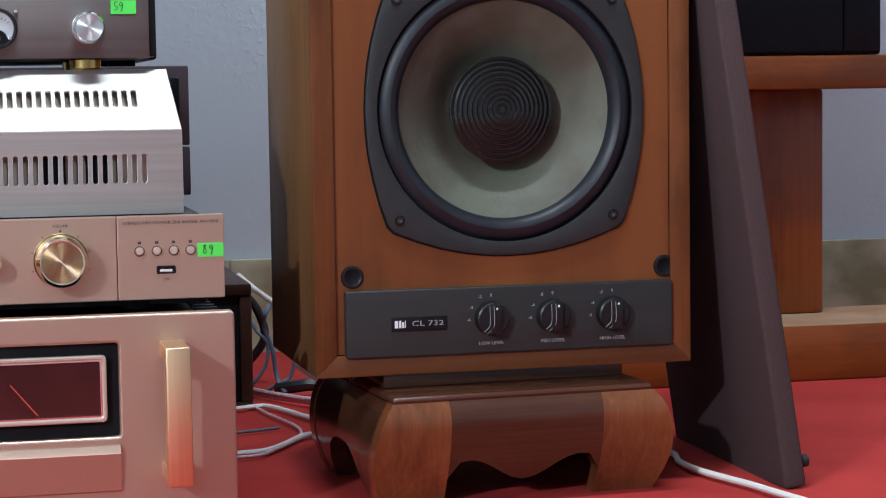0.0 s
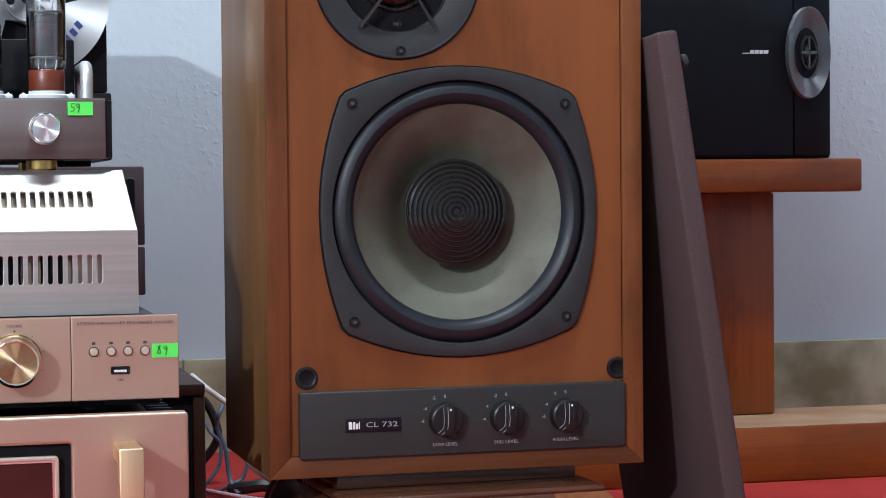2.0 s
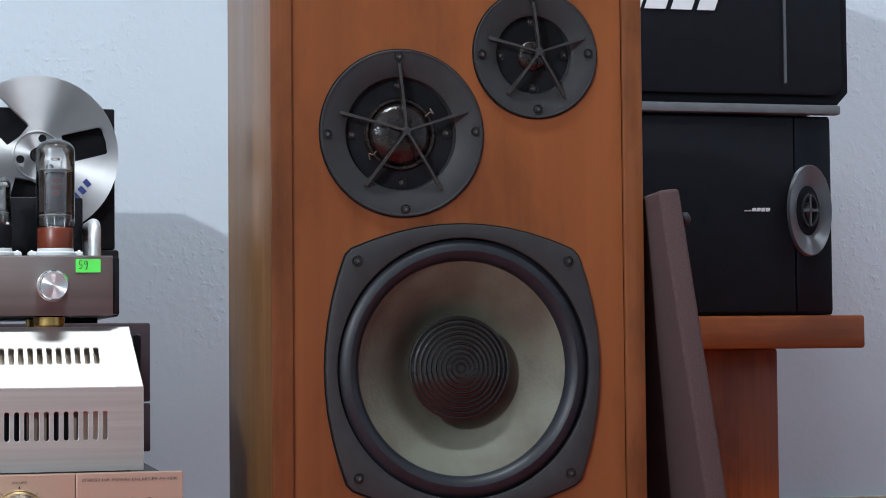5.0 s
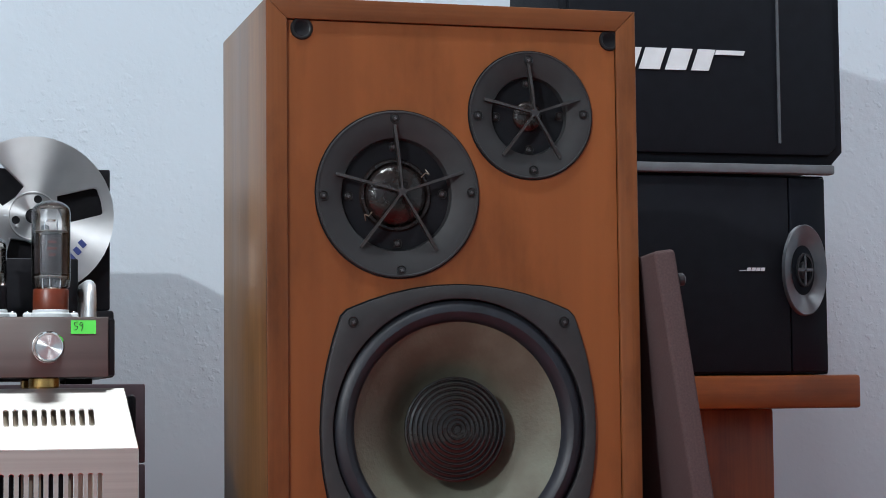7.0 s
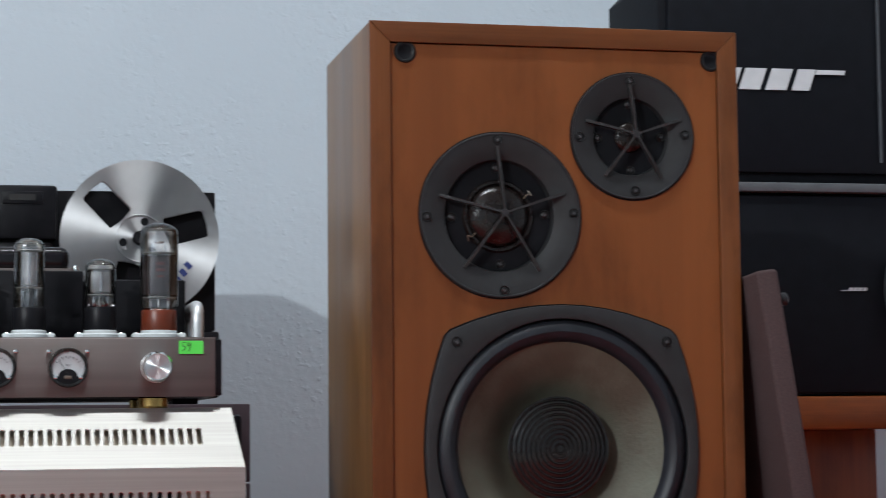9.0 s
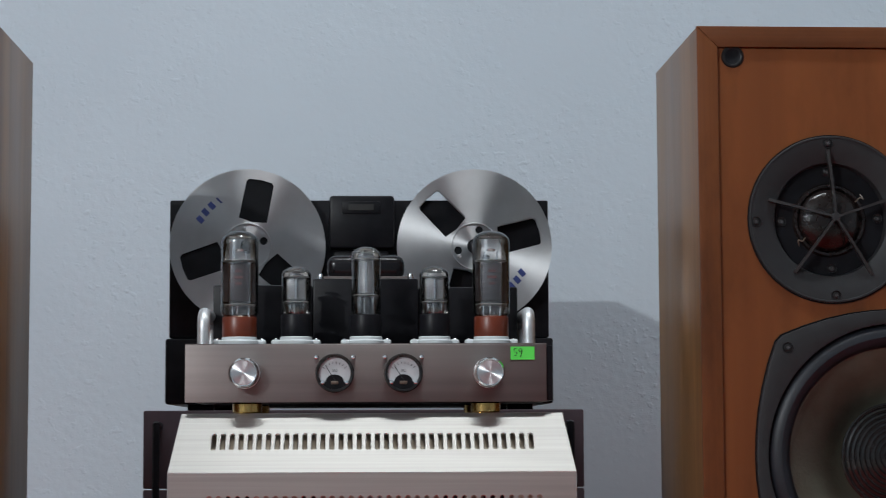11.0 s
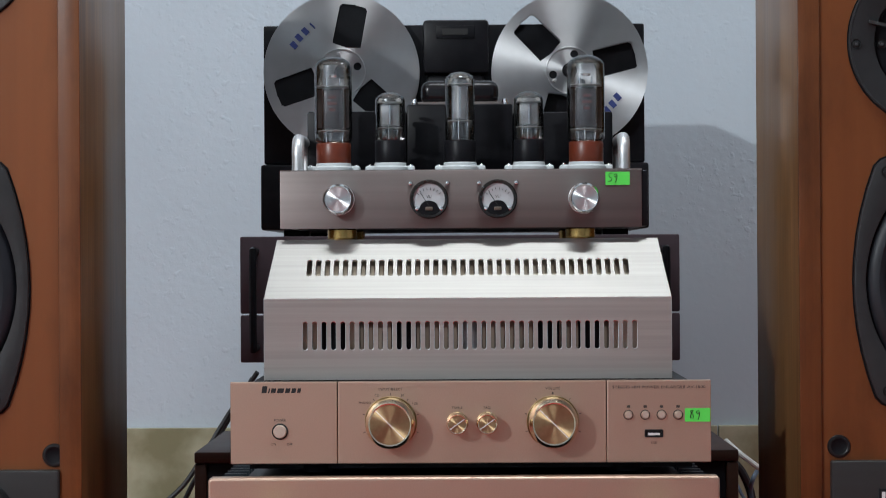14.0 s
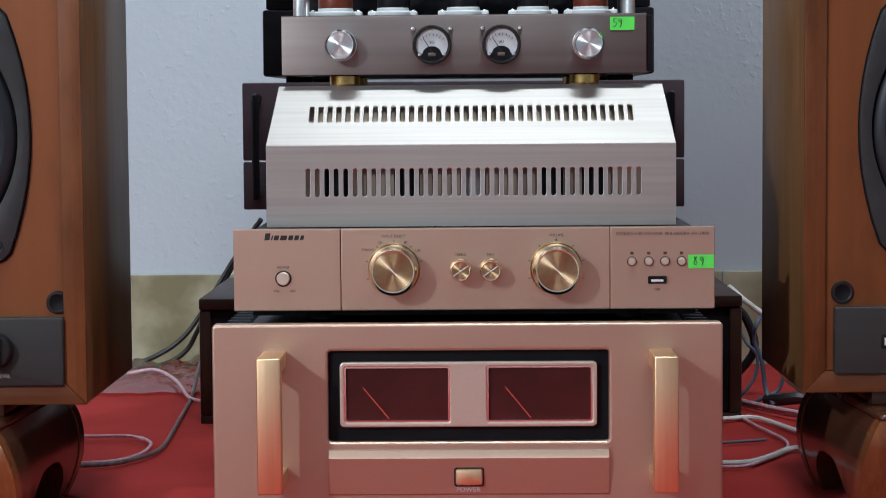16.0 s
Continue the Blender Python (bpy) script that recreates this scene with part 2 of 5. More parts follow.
for brushed in (SILVER, STEEL):
    # grain runs along x, so highlights draw out across it
    along = brushed.node_tree.nodes.new("ShaderNodeCombineXYZ")
    along.inputs[0].default_value = 1.0
    pb_ = brushed.node_tree.nodes["Principled BSDF"]
    pb_.inputs["Anisotropic"].default_value, pb_.inputs["Anisotropic Rotation"].default_value = 0.88, 0.25
    brushed.node_tree.links.new(along.outputs[0], pb_.inputs["Tangent"])
KNOBBLK = mat("knob_black", (0.012, 0.012, 0.013), 0.36, spec=0.3, second=(0.009, 0.009, 0.010), scale=80)
VOID = mat("matt_void_black", (0.006, 0.0065, 0.009), 0.6, spec=0.15, second=(0.004, 0.0045, 0.006), scale=60)
DOME = mat("lacquered_dome", (0.010, 0.008, 0.008), 0.09, spec=0.4, second=(0.016, 0.011, 0.010), scale=120, bump=0.35, bump_scale=420, bump_dist=0.001)
BELL = mat("bell_black", (0.008, 0.007, 0.009), 0.22, spec=0.3)
BRASS = mat("brass", (0.55, 0.37, 0.13), 0.25, metal=1.0, second=(0.45, 0.29, 0.10), scale=80)
BLACKM = mat("black_metal", (0.011, 0.0105, 0.013), 0.38, spec=0.16, second=(0.006, 0.006, 0.008), scale=50)
FINS = mat("heat_sink", (0.03, 0.04, 0.05), 0.45, spec=0.40, metal=0.5)
PURPLE = mat("aged_brown_plate", (0.088, 0.062, 0.074), 0.5, spec=0.25, second=(0.074, 0.052, 0.062), scale=30)
GRILLE = mat("grille_cloth", (0.078, 0.052, 0.052), 0.9, spec=0.1, second=(0.062, 0.041, 0.042), scale=500, bump=0.3, bump_scale=1800)
GREEN = mat("green_sticker", (0.10, 0.75, 0.09), 0.6)
INK = mat("ink_black", (0.01, 0.01, 0.012), 0.6)
PRINT = mat("grey_print", (0.06, 0.045, 0.04), 0.6)
WHITE = mat("white_print_and_glint", (0.75, 0.75, 0.75), 0.6)
BLUEINK = mat("blue_print", (0.02, 0.035, 0.16), 0.5)
METERRED = mat("meter_red_face", (0.058, 0.0075, 0.0075), 0.35, spec=0.35, second=(0.045, 0.005, 0.005), scale=30)
NEEDLE = mat("needle_red", (0.8, 0.12, 0.08), 0.5)
METERFACE = mat("meter_face", (0.50, 0.53, 0.55), 0.5, second=(0.45, 0.48, 0.5), scale=80)
BAKELITE = mat("brown_bakelite", (0.165, 0.032, 0.013), 0.35, second=(0.13, 0.024, 0.010), scale=60)
CERAMIC = mat("white_ceramic", (0.70, 0.73, 0.74), 0.3, second=(0.6, 0.63, 0.64), scale=60)
PLATED = mat("anode_dark", (0.095, 0.078, 0.080), 0.32, metal=0.4, second=(0.040, 0.031, 0.034), scale=60)
REDPRINT = mat("red_print", (0.11, 0.060, 0.062), 0.6)
PLATE = mat("anode_grey", (0.38, 0.38, 0.39), 0.4, metal=0.4, second=(0.22, 0.22, 0.22), scale=60)
MICA = mat("mica_sheet", (0.45, 0.44, 0.42), 0.3, second=(0.3, 0.29, 0.28), scale=90)
GETTER = mat("getter_mirror", (0.55, 0.47, 0.42), 0.2, metal=1.0)
GLASS = glass("tube_glass")
CABLEW = mat("white_cable", (0.72, 0.71, 0.68), 0.5)
CABLEB = mat("black_cable", (0.014, 0.014, 0.016), 0.45)
CABLEP = mat("pink_cable", (0.72, 0.52, 0.58), 0.3, second=(0.5, 0.3, 0.36), scale=300)
CABLEG = mat("slate_cable", (0.10, 0.13, 0.18), 0.45)
CABLET = mat("braided_grey_cable", (0.22, 0.16, 0.16), 0.45, second=(0.1, 0.06, 0.06), scale=220)

# ---- mesh helpers ----


def part(name, bm, material, parent=None, label="", m=None, smooth=True, angle=32):
    me = bpy.data.meshes.new(name)
    bmesh.ops.recalc_face_normals(bm, faces=bm.faces[:])
    bm.to_mesh(me)
    bm.free()
    me.materials.append(material)
    if smooth:
        me.shade_smooth()
        me.set_sharp_from_angle(angle=radians(angle))
    ob = new(name, me)
    if parent:
        ob.parent = parent
    if m is not None:
        ob.matrix_basis = m
    if label:
        ob["label"] = label
    return ob


def thing(name, label, category, m=None, group="", kind=""):
    ob = new(name)
    ob.empty_display_size = 0.02
    if m is not None:
        ob.matrix_basis = m
    return tagged(ob, label, category, group, kind)


def box(x0, x1, y0, y1, z0, z1, bevel=0.0, seg=2, bm=None):
    one = bmesh.new()
    bmesh.ops.create_cube(one, size=1)
    for v in one.verts:
        v.co = (x0 + (v.co.x + 0.5) * (x1 - x0), y0 + (v.co.y + 0.5) * (y1 - y0), z0 + (v.co.z + 0.5) * (z1 - z0))
    if bevel:
        bmesh.ops.bevel(one, geom=one.edges[:], offset=bevel, segments=seg, affect="EDGES", profile=0.5)
    if bm is None:
        return one
    return merge(bm, one)


def merge(bm, other, m=None):
    if m is not None:
        bmesh.ops.transform(other, matrix=m, verts=other.verts[:])
    me = bpy.data.meshes.new("tmp")
    other.to_mesh(me)
    other.free()
    bm.from_mesh(me)
    bpy.data.meshes.remove(me)
    return bm


def lathe(profile, n=48, axis="y", close=False):
    """Revolves rows of (radius, height) about an axis: y points away from the viewer, z up."""
    bm = bmesh.new()
    rings = []
    for r, h in profile:
        if r < 1e-6:
            rings.append([bm.verts.new((0, h, 0) if axis == "y" else (0, 0, h))])
            continue
        ring = []
        for i in range(n):
            a = 2 * math.pi * i / n
            c, s = r * math.cos(a), r * math.sin(a)
            ring.append(bm.verts.new((c, h, s) if axis == "y" else (c, s, h)))
        rings.append(ring)
    for p, q in zip(rings, rings[1:]):
        for i in range(n):
            j = (i + 1) % n
            if len(p) == 1 and len(q) == 1:
                break
            if len(p) == 1:
                bm.faces.new((p[0], q[i], q[j]))
            elif len(q) == 1:
                bm.faces.new((p[i], p[j], q[0]))
            else:
                bm.faces.new((p[i], p[j], q[j], q[i]))
    return bm


def prism(outline, depth, axis="y", bevel=0.0, seg=2, holes=()):
    """A flat outline of (x, z) pushed back by depth along y; holes are outlines cut through it."""
    bm = bmesh.new()
    if holes:
        edges = []
        for ring in (outline, *holes):
            vs = [bm.verts.new((x, 0, z)) for x, z in ring]
            edges += [bm.edges.new((vs[i], vs[(i + 1) % len(vs)])) for i in range(len(vs))]
        bmesh.ops.triangle_fill(bm, use_beauty=True, use_dissolve=False, edges=edges, normal=(0, -1, 0))
    else:
        bm.faces.new([bm.verts.new((x, 0, z)) for x, z in outline])
    faces = bm.faces[:]
    ext = bmesh.ops.extrude_face_region(bm, geom=faces, use_keep_orig=True)
    bmesh.ops.translate(bm, verts=[v for v in ext["geom"] if isinstance(v, bmesh.types.BMVert)], vec=(0, depth, 0))
    if bevel:
        front = [e for e in bm.edges if all(abs(v.co.y) < 1e-6 for v in e.verts) and len(e.link_faces) == 2 and e.calc_face_angle(0) > 1.0]
        bmesh.ops.bevel(bm, geom=front, offset=bevel, segments=seg, affect="EDGES", profile=0.5)
    return bm


def circle(r, n=24, cx=0.0, cz=0.0, start=0.0):
    return [(cx + r * math.cos(start + 2 * math.pi * i / n), cz + r * math.sin(start + 2 * math.pi * i / n)) for i in range(n)]


def slot(cx, cz, w, h, n=5):
    """A pill outline, upright."""
    r = w / 2
    top = [(cx + r * math.cos(math.pi * i / n), cz + h / 2 - r + r * math.sin(math.pi * i / n)) for i in range(n + 1)]
    bot = [(cx - r * math.cos(math.pi * i / n), cz - h / 2 + r - r * math.sin(math.pi * i / n)) for i in range(n + 1)]
    return top + bot


def roundrect(x0, x1, z0, z1, r, n=4):
    pts = []
    for cx, cz, a0 in ((x1 - r, z1 - r, 0), (x0 + r, z1 - r, 90), (x0 + r, z0 + r, 180), (x1 - r, z0 + r, 270)):
        pts += [(cx + r * math.cos(radians(a0 + 90 * i / n)), cz + r * math.sin(radians(a0 + 90 * i / n))) for i in range(n + 1)]
    return pts


def sweep(points, radius, n=8, steps=6, flat=1.0):
    """A round cord through points, smoothed by a Catmull-Rom curve."""
    pts = [Vector(p) for p in points]
    pts = [pts[0] * 2 - pts[1]] + pts + [pts[-1] * 2 - pts[-2]]
    line = []
    for a, b, c, d in zip(pts, pts[1:], pts[2:], pts[3:]):
        for i in range(steps):
            t = i / steps
            line.append(0.5 * ((2 * b) + (c - a) * t + (2 * a - 5 * b + 4 * c - d) * t * t + (3 * b - a - 3 * c + d) * t ** 3))
    line.append(pts[-2])
    bm = bmesh.new()
    rings = []
    side = None
    for i, p in enumerate(line):
        d = (line[min(i + 1, len(line) - 1)] - line[max(i - 1, 0)]).normalized()
        if side is None:
            side = d.orthogonal().normalized()
        side = (side - d * side.dot(d)).normalized()
        up = d.cross(side)
        rings.append([bm.verts.new(p + radius * (side * math.cos(2 * math.pi * k / n) + up * flat * math.sin(2 * math.pi * k / n))) for k in range(n)])
    for p, q in zip(rings, rings[1:]):
        for k in range(n):
            bm.faces.new((p[k], p[(k + 1) % n], q[(k + 1) % n], q[k]))
    bm.faces.new(rings[0][::-1])
    bm.faces.new(rings[-1])
    return bm


def words(text, height, material, parent, m, name="lettering", width=None, depth=0.0002, label=""):
    """Raised print in the built-in font, standing in the xz plane and facing -y, centred on m."""
    cu = bpy.data.curves.new("tmp", "FONT")
    cu.body, cu.size, cu.align_x, cu.align_y, cu.extrude, cu.resolution_u = text, height / 0.7, "CENTER", "CENTER", depth, 2
    ob = bpy.data.objects.new("tmp", cu)
    scene.collection.objects.link(ob)
    me = bpy.data.meshes.new_from_object(ob.evaluated_get(bpy.context.evaluated_depsgraph_get()))
    bpy.data.objects.remove(ob)
    xs = [v.co.x for v in me.vertices]
    k = width / (max(xs) - min(xs)) if width else 1.0
    for v in me.vertices:
        v.co = (v.co.x * k, -v.co.z, v.co.y)
    me.name = name
    me.materials.clear()
    me.materials.append(material)
    out = new(name, me)
    out.parent = parent
    out.matrix_basis = m
    if label:
        out["label"] = label
    return out


def at(x, y, z, rx=0, ry=0, rz=0):
    return pose(x, y, z, rx, ry, rz)

DIMPRINT = mat("worn_print", (0.34, 0.34, 0.35), 0.6)
GOLDPOL = mat("polished_gold", (0.88, 0.76, 0.58), 0.14, metal=1.0)
STEELPOL = mat("polished_steel", (0.86, 0.86, 0.86), 0.14, metal=1.0)


def polish_edges(ob, mt):
    """Cut edges of a sheet shine more than its brushed faces."""
    ob.data.materials.append(mt)
    for f in ob.data.polygons:
        if abs(f.normal.y) < 0.97:
            f.material_index = 1

# ---- room ----
WY = 1.15


def structure(name, bm, material, label):
    return tagged(part(name, bm, material), label, name.split("_")[0], kind="structure")


structure("floor", box(-3.1, 3.3, -4.1, 1.25, -0.1, -0.005, 0), TILEF, "plain pale tiled shop floor")
tagged(part("carpet", box(-1.5, 2.2, -1.22, WY - 0.013, -0.005, 0.0, 0.0015), CARPET), "flat red carpet under the loudspeakers and amplifiers", "carpet")
structure("wall_north", box(-3.1, 3.3, WY, WY + 0.12, 0, 2.9), WALL, "pale blue-grey painted rough plaster wall")
structure("wall_south", box(-3.1, 3.3, -4.12, -4.0, 0, 2.9), WALL, "pale painted plaster wall behind the camera")
structure("wall_west", box(-3.12, -3.0, -4.0, WY, 0, 2.9), WALL, "pale painted plaster side wall")
structure("wall_east", box(3.2, 3.32, -4.0, WY, 0, 2.9), WALL, "pale painted plaster side wall")
structure("ceiling", box(-3.1, 3.3, -4.1, 1.25, 2.9, 3.0), CEIL, "plain white ceiling")
base = tagged(new("baseboard"), "mottled olive marble tile skirting along the wall", "baseboard", kind="structure")
for i in range(11):
    x0 = -3.0 + i * 0.56
    part("tile", box(x0 + 0.001, x0 + 0.559, WY - 0.012, WY, -0.005, 0.135, 0.001, 1), DADO, base)


def tube_lamp(m, label):
    ob = thing("tube_lamp", label, "lamp", m)
    part("housing", box(-0.63, 0.63, -0.04, 0.0, -0.04, 0.04, 0.006), CERAMIC, ob)
    return ob


flood = thing("flood_lamp", "small white flood lamp fixed to the rear wall", "lamp", pose(-2.78, -3.96, 2.14, 0, 0, 180))
part("housing", box(-0.11, 0.11, -0.03, 0.04, -0.09, 0.09, 0.008), CERAMIC, flood)
# the batten at x 2.5 is made up to house the right-hand fill
for lx, ly in ((0.1, -0.55), (2.5, 0.1)):
    tube_lamp(pose(lx, ly, 2.90, 90, 0, 0), "unseen white fluorescent batten fixed under the ceiling")

ARM = mat("guard_plastic", (0.030, 0.0275, 0.0275), 0.3, second=(0.022, 0.020, 0.020), scale=60)
WORNSTEEL = mat("worn_slot", (0.09, 0.09, 0.095), 0.35)
LEAD = mat("dull_lead", (0.20, 0.15, 0.11), 0.5, second=(0.1, 0.08, 0.06), scale=90)
THINLINE = mat("thin_grey_line", (0.42, 0.43, 0.44), 0.6)

# ---- loudspeakers with three drivers ----
SW, SD, SH, RIM, IN = 0.36, 0.24, 0.639, 0.0195, 0.012


def screw(parent, x, y, z, r=0.0042):
    s = part("screw", lathe([(0, -0.0010), (r * 0.55, -0.0012), (r * 0.74, -0.0008), (r * 0.80, 0.0002), (r * 0.86, 0.0004), (r * 0.90, -0.0006), (r * 1.08, -0.0008), (r * 1.16, 0.0)], 18), KNOBBLK, parent, "black cross-head screw", at(x, y, z))
    b = bmesh.new()
    for a in (20, 110):
        o = box(-r * 0.36, r * 0.36, -0.0014, -0.0008, -r * 0.10, r * 0.10)
        merge(b, o, pose(0, 0, 0, 0, a + x * 900, 0))
    part("screw_slot", b, WORNSTEEL, s, smooth=False)
    return s


def driver(parent, name, x, z, r, ri, dome, sr, y):
    """Dome driver with a dished flange and a five-armed guard."""
    d = part(name, lathe([(0, 0.012), (ri * 0.99, 0.012), (ri, 0.0085), (ri * 1.02, 0.0050), (r * 0.84, 0.0), (r * 0.970, -0.0010), (r * 0.976, -0.0017), (r * 0.992, -0.0017), (r, -0.0010), (r, 0.003)], 72), DRIVER, parent, "dished grey-black driver flange", at(x, y, z))
    part("seat_gap", lathe([(r * 0.99, 0.0008), (r + 0.0011, 0.0008), (r + 0.0012, 0.0016)], 72), VOID, d)
    part("recess", lathe([(0, 0.0112), (ri * 0.985, 0.0112), (ri * 0.985, 0.0118)], 56), VOID, d)
    part("dome", lathe([(0, 0.0112 - dome * 0.40)] + [(dome * math.sin(a * math.pi / 16), 0.0112 - dome * 0.40 * math.cos(a * math.pi / 16)) for a in range(1, 9)], 40), DOME, d, "glossy black dome")
    if r > 0.07:
        part("surround", lathe([(dome * 1.0, 0.011), (dome * 1.06, 0.0085), (dome * 1.14, 0.0085), (dome * 1.2, 0.011)], 40), DOME, d)
        for a in (35, 215):
            ca, sa = math.cos(radians(a)), math.sin(radians(a))
            part("lead_wire", sweep([(dome * 1.0 * ca, 0.006, dome * 1.0 * sa), (dome * 1.15 * ca, 0.003, dome * 1.22 * sa), (dome * 1.3 * ca, 0.004, dome * 1.15 * sa), (dome * 1.22 * ca, 0.009, dome * 1.45 * sa)], 0.0006, 6), LEAD, d, "bare lead wire")
    for a in (92, 182, 2, 272):
        screw(d, sr * math.cos(radians(a)), -0.0008, sr * math.sin(radians(a)))
        q = ri * 0.87
        screw(d, q * math.cos(radians(a)), 0.0105, q * math.sin(radians(a)), 0.004)
    ox, oz = r * 0.035, r * 0.02
    part("guard_hub", lathe([(0, -0.0075), (0.0035, -0.0070), (0.0045, -0.004), (0.003, 0.0)], 16), PLASTIC, d, m=at(ox, 0, oz))
    for a in (95, 165, -127, -57.5, 18.5):
        length = r * 0.82
        b = bmesh.new()
        steps = 9
        prev = None
        for i in range(steps + 1):
            t = i / steps
            y0 = -0.0072 + 0.006 * t * t
            w = 0.0009 + 0.0006 * t
            ring = [b.verts.new((t * length, yy, ww)) for yy, ww in ((y0, -w), (y0, w), (y0 + 0.0065, w * 0.7), (y0 + 0.0065, -w * 0.7))]
            if prev:
                for k in range(4):
                    b.faces.new((prev[k], prev[(k + 1) % 4], ring[(k + 1) % 4], ring[k]))
            else:
                b.faces.new(ring[::-1])
            prev = ring
        b.faces.new(prev)
        part("guard_arm", b, ARM, d, m=at(ox, 0, oz, 0, -a, 0))
    return d


def squircle(hw, hh, corner, n=10):
    """Woofer frame: four bowed sides that meet in blunt corners."""
    cx, cz = corner
    pts = []

    def arc(p, q, bulge):
        (x0, z0), (x1, z1) = p, q
        mx, mz = x1 - x0, z1 - z0
        ln = math.hypot(mx, mz)
        nx, nz = mz / ln, -mx / ln
        return [(x0 + mx * i / n + nx * bulge * 4 * (i / n) * (1 - i / n), z0 + mz * i / n + nz * bulge * 4 * (i / n) * (1 - i / n)) for i in range(n)]

    c = [(-cx, cz + 0.006), (cx, cz + 0.006), (cx + 0.006, cz), (cx + 0.006, -cz), (cx, -cz - 0.006), (-cx, -cz - 0.006), (-cx - 0.006, -cz), (-cx - 0.006, cz)]
    for i in range(8):
        p, q = c[i], c[(i + 1) % 8]
        if i in (0, 4):
            pts += arc(p, q, -(hh - cz - 0.006))
        elif i in (2, 6):
            pts += arc(p, q, -(hw - cx - 0.006))
        else:
            pts.append(p)
    return pts


def loudspeaker(m):
    ob = thing("loudspeaker", "walnut veneered three-way loudspeaker without grille, on a carved wooden stand", "speaker", m, "three-way loudspeakers")
    # cabinet shell: sides, top, bottom, back, mitred front rim
    part("side_panel", box(0, 0.018, 0.001, SD, 0.0005, SH - 0.0005, 0.0012), CABINET, ob)
    part("side_panel", box(SW - 0.018, SW, 0.001, SD, 0.0005, SH - 0.0005, 0.0012), CABINET, ob)
    part("top_panel", box(0.0185, SW - 0.0185, 0.001, SD, SH - 0.018, SH - 0.0005, 0.0012), EDGE_X, ob)
    part("bottom_panel", box(0.0185, SW - 0.0185, 0.001, SD, 0.0005, 0.018, 0.0012), EDGE_X, ob)
    part("back_panel", box(0.0185, SW - 0.0185, SD - 0.015, SD - 0.003, 0.0185, SH - 0.0185), CABINET, ob)

    def rim(pts, mt):
        b = prism(pts, 0.004, bevel=0.0006, seg=2)
        part("front_rim", b, mt, ob, m=at(0, -0.003, 0))

    g, rr = 0.0001, RIM
    rim([(0, g), (rr, rr + g), (rr, SH - rr - g), (0, SH - g)], EDGE)
    rim([(SW, g), (SW, SH - g), (SW - rr, SH - rr - g), (SW - rr, rr + g)], EDGE)
    rim([(g, SH), (rr + g, SH - rr), (SW - rr - g, SH - rr), (SW - g, SH)], EDGE_X)
    rim([(g, 0), (SW - g, 0), (SW - rr - g, rr), (rr + g, rr)], EDGE_X)
    holes = [circle(0.1220, 56, 0.1818, 0.2405), circle(0.070, 40, 0.124, 0.4588), circle(0.052, 36, 0.2542, 0.536)]
    part("baffle", prism([(RIM + 0.0007, RIM + 0.0007), (SW - RIM - 0.0007, RIM + 0.0007), (SW - RIM - 0.0007, SH - RIM - 0.0007), (RIM + 0.0007, SH - RIM - 0.0007)], 0.014, holes=holes), BAFFLE, ob, "reddish veneer front baffle", at(0, 0.0008, 0), smooth=False)
    by = 0.0008
    # woofer
    w = part("woofer", prism(squircle(0.1320, 0.1340, (0.1062, 0.1045)), 0.006, bevel=0.0013, seg=2, holes=[circle(0.1213, 80)]), DRIVER, ob, "black cast woofer frame with bowed sides", at(0.1818, by - 0.005, 0.2405), angle=25)
    part("seat_gap", prism(squircle(0.1333, 0.1353, (0.1075, 0.1058)), 0.0006, holes=[circle(0.1222, 72)]), VOID, w, m=at(0, 0.0046, 0), smooth=False)
    part("basket", lathe([(0.1214, 0.0015), (0.1211, 0.006), (0.1200, 0.018), (0.099, 0.019)], 72), BLACKM, w)
    part("surround", lathe([(0.1214, 0.0075), (0.1196, 0.0050), (0.1180, 0.0030), (0.1145, 0.0004), (0.1095, -0.0006), (0.1050, 0.0012), (0.1014, 0.0056), (0.0995, 0.0105)], 72), RUBBER, w, "black rubber roll surround")
    part("cone", lathe([(0.1005, 0.0088), (0.097, 0.0112), (0.085, 0.0195), (0.07, 0.031), (0.055, 0.045), (0.047, 0.054), (0.040, 0.058)], 80), CONE, w, "grey-green doped paper cone with brown stains")
    prof = [(0, 0.0145), (0.0032, 0.0145)]
    for i in range(10):
        r0 = 0.0045 + i * 0.00465
        y0 = 0.0145 + 0.006 * (r0 / 0.05) ** 2
        prof += [(r0 - 0.0010, y0 + 0.0007), (r0 - 0.0003, y0 - 0.0012), (r0 + 0.0004, y0 - 0.0013), (r0 + 0.0012, y0 + 0.0006)]
    prof += [(0.0490, 0.0208), (0.0492, 0.0222), (0.0390, 0.0550)]
    part("dust_cap", lathe(prof, 72), GLOSSBLK, w, "ridged glossy black dust cap")
    for sx, sz in ((-1, 1), (1, 1), (-1, -1), (1, -1)):
        screw(w, sx * 0.1018, -0.0002, sz * 0.0995, 0.0046)
    driver(ob, "midrange_driver", 0.124, 0.4588, 0.0776, 0.052, 0.029, 0.0708, by - 0.002)
    driver(ob, "tweeter", 0.2542, 0.536, 0.0606, 0.0366, 0.0150, 0.0525, by - 0.002)
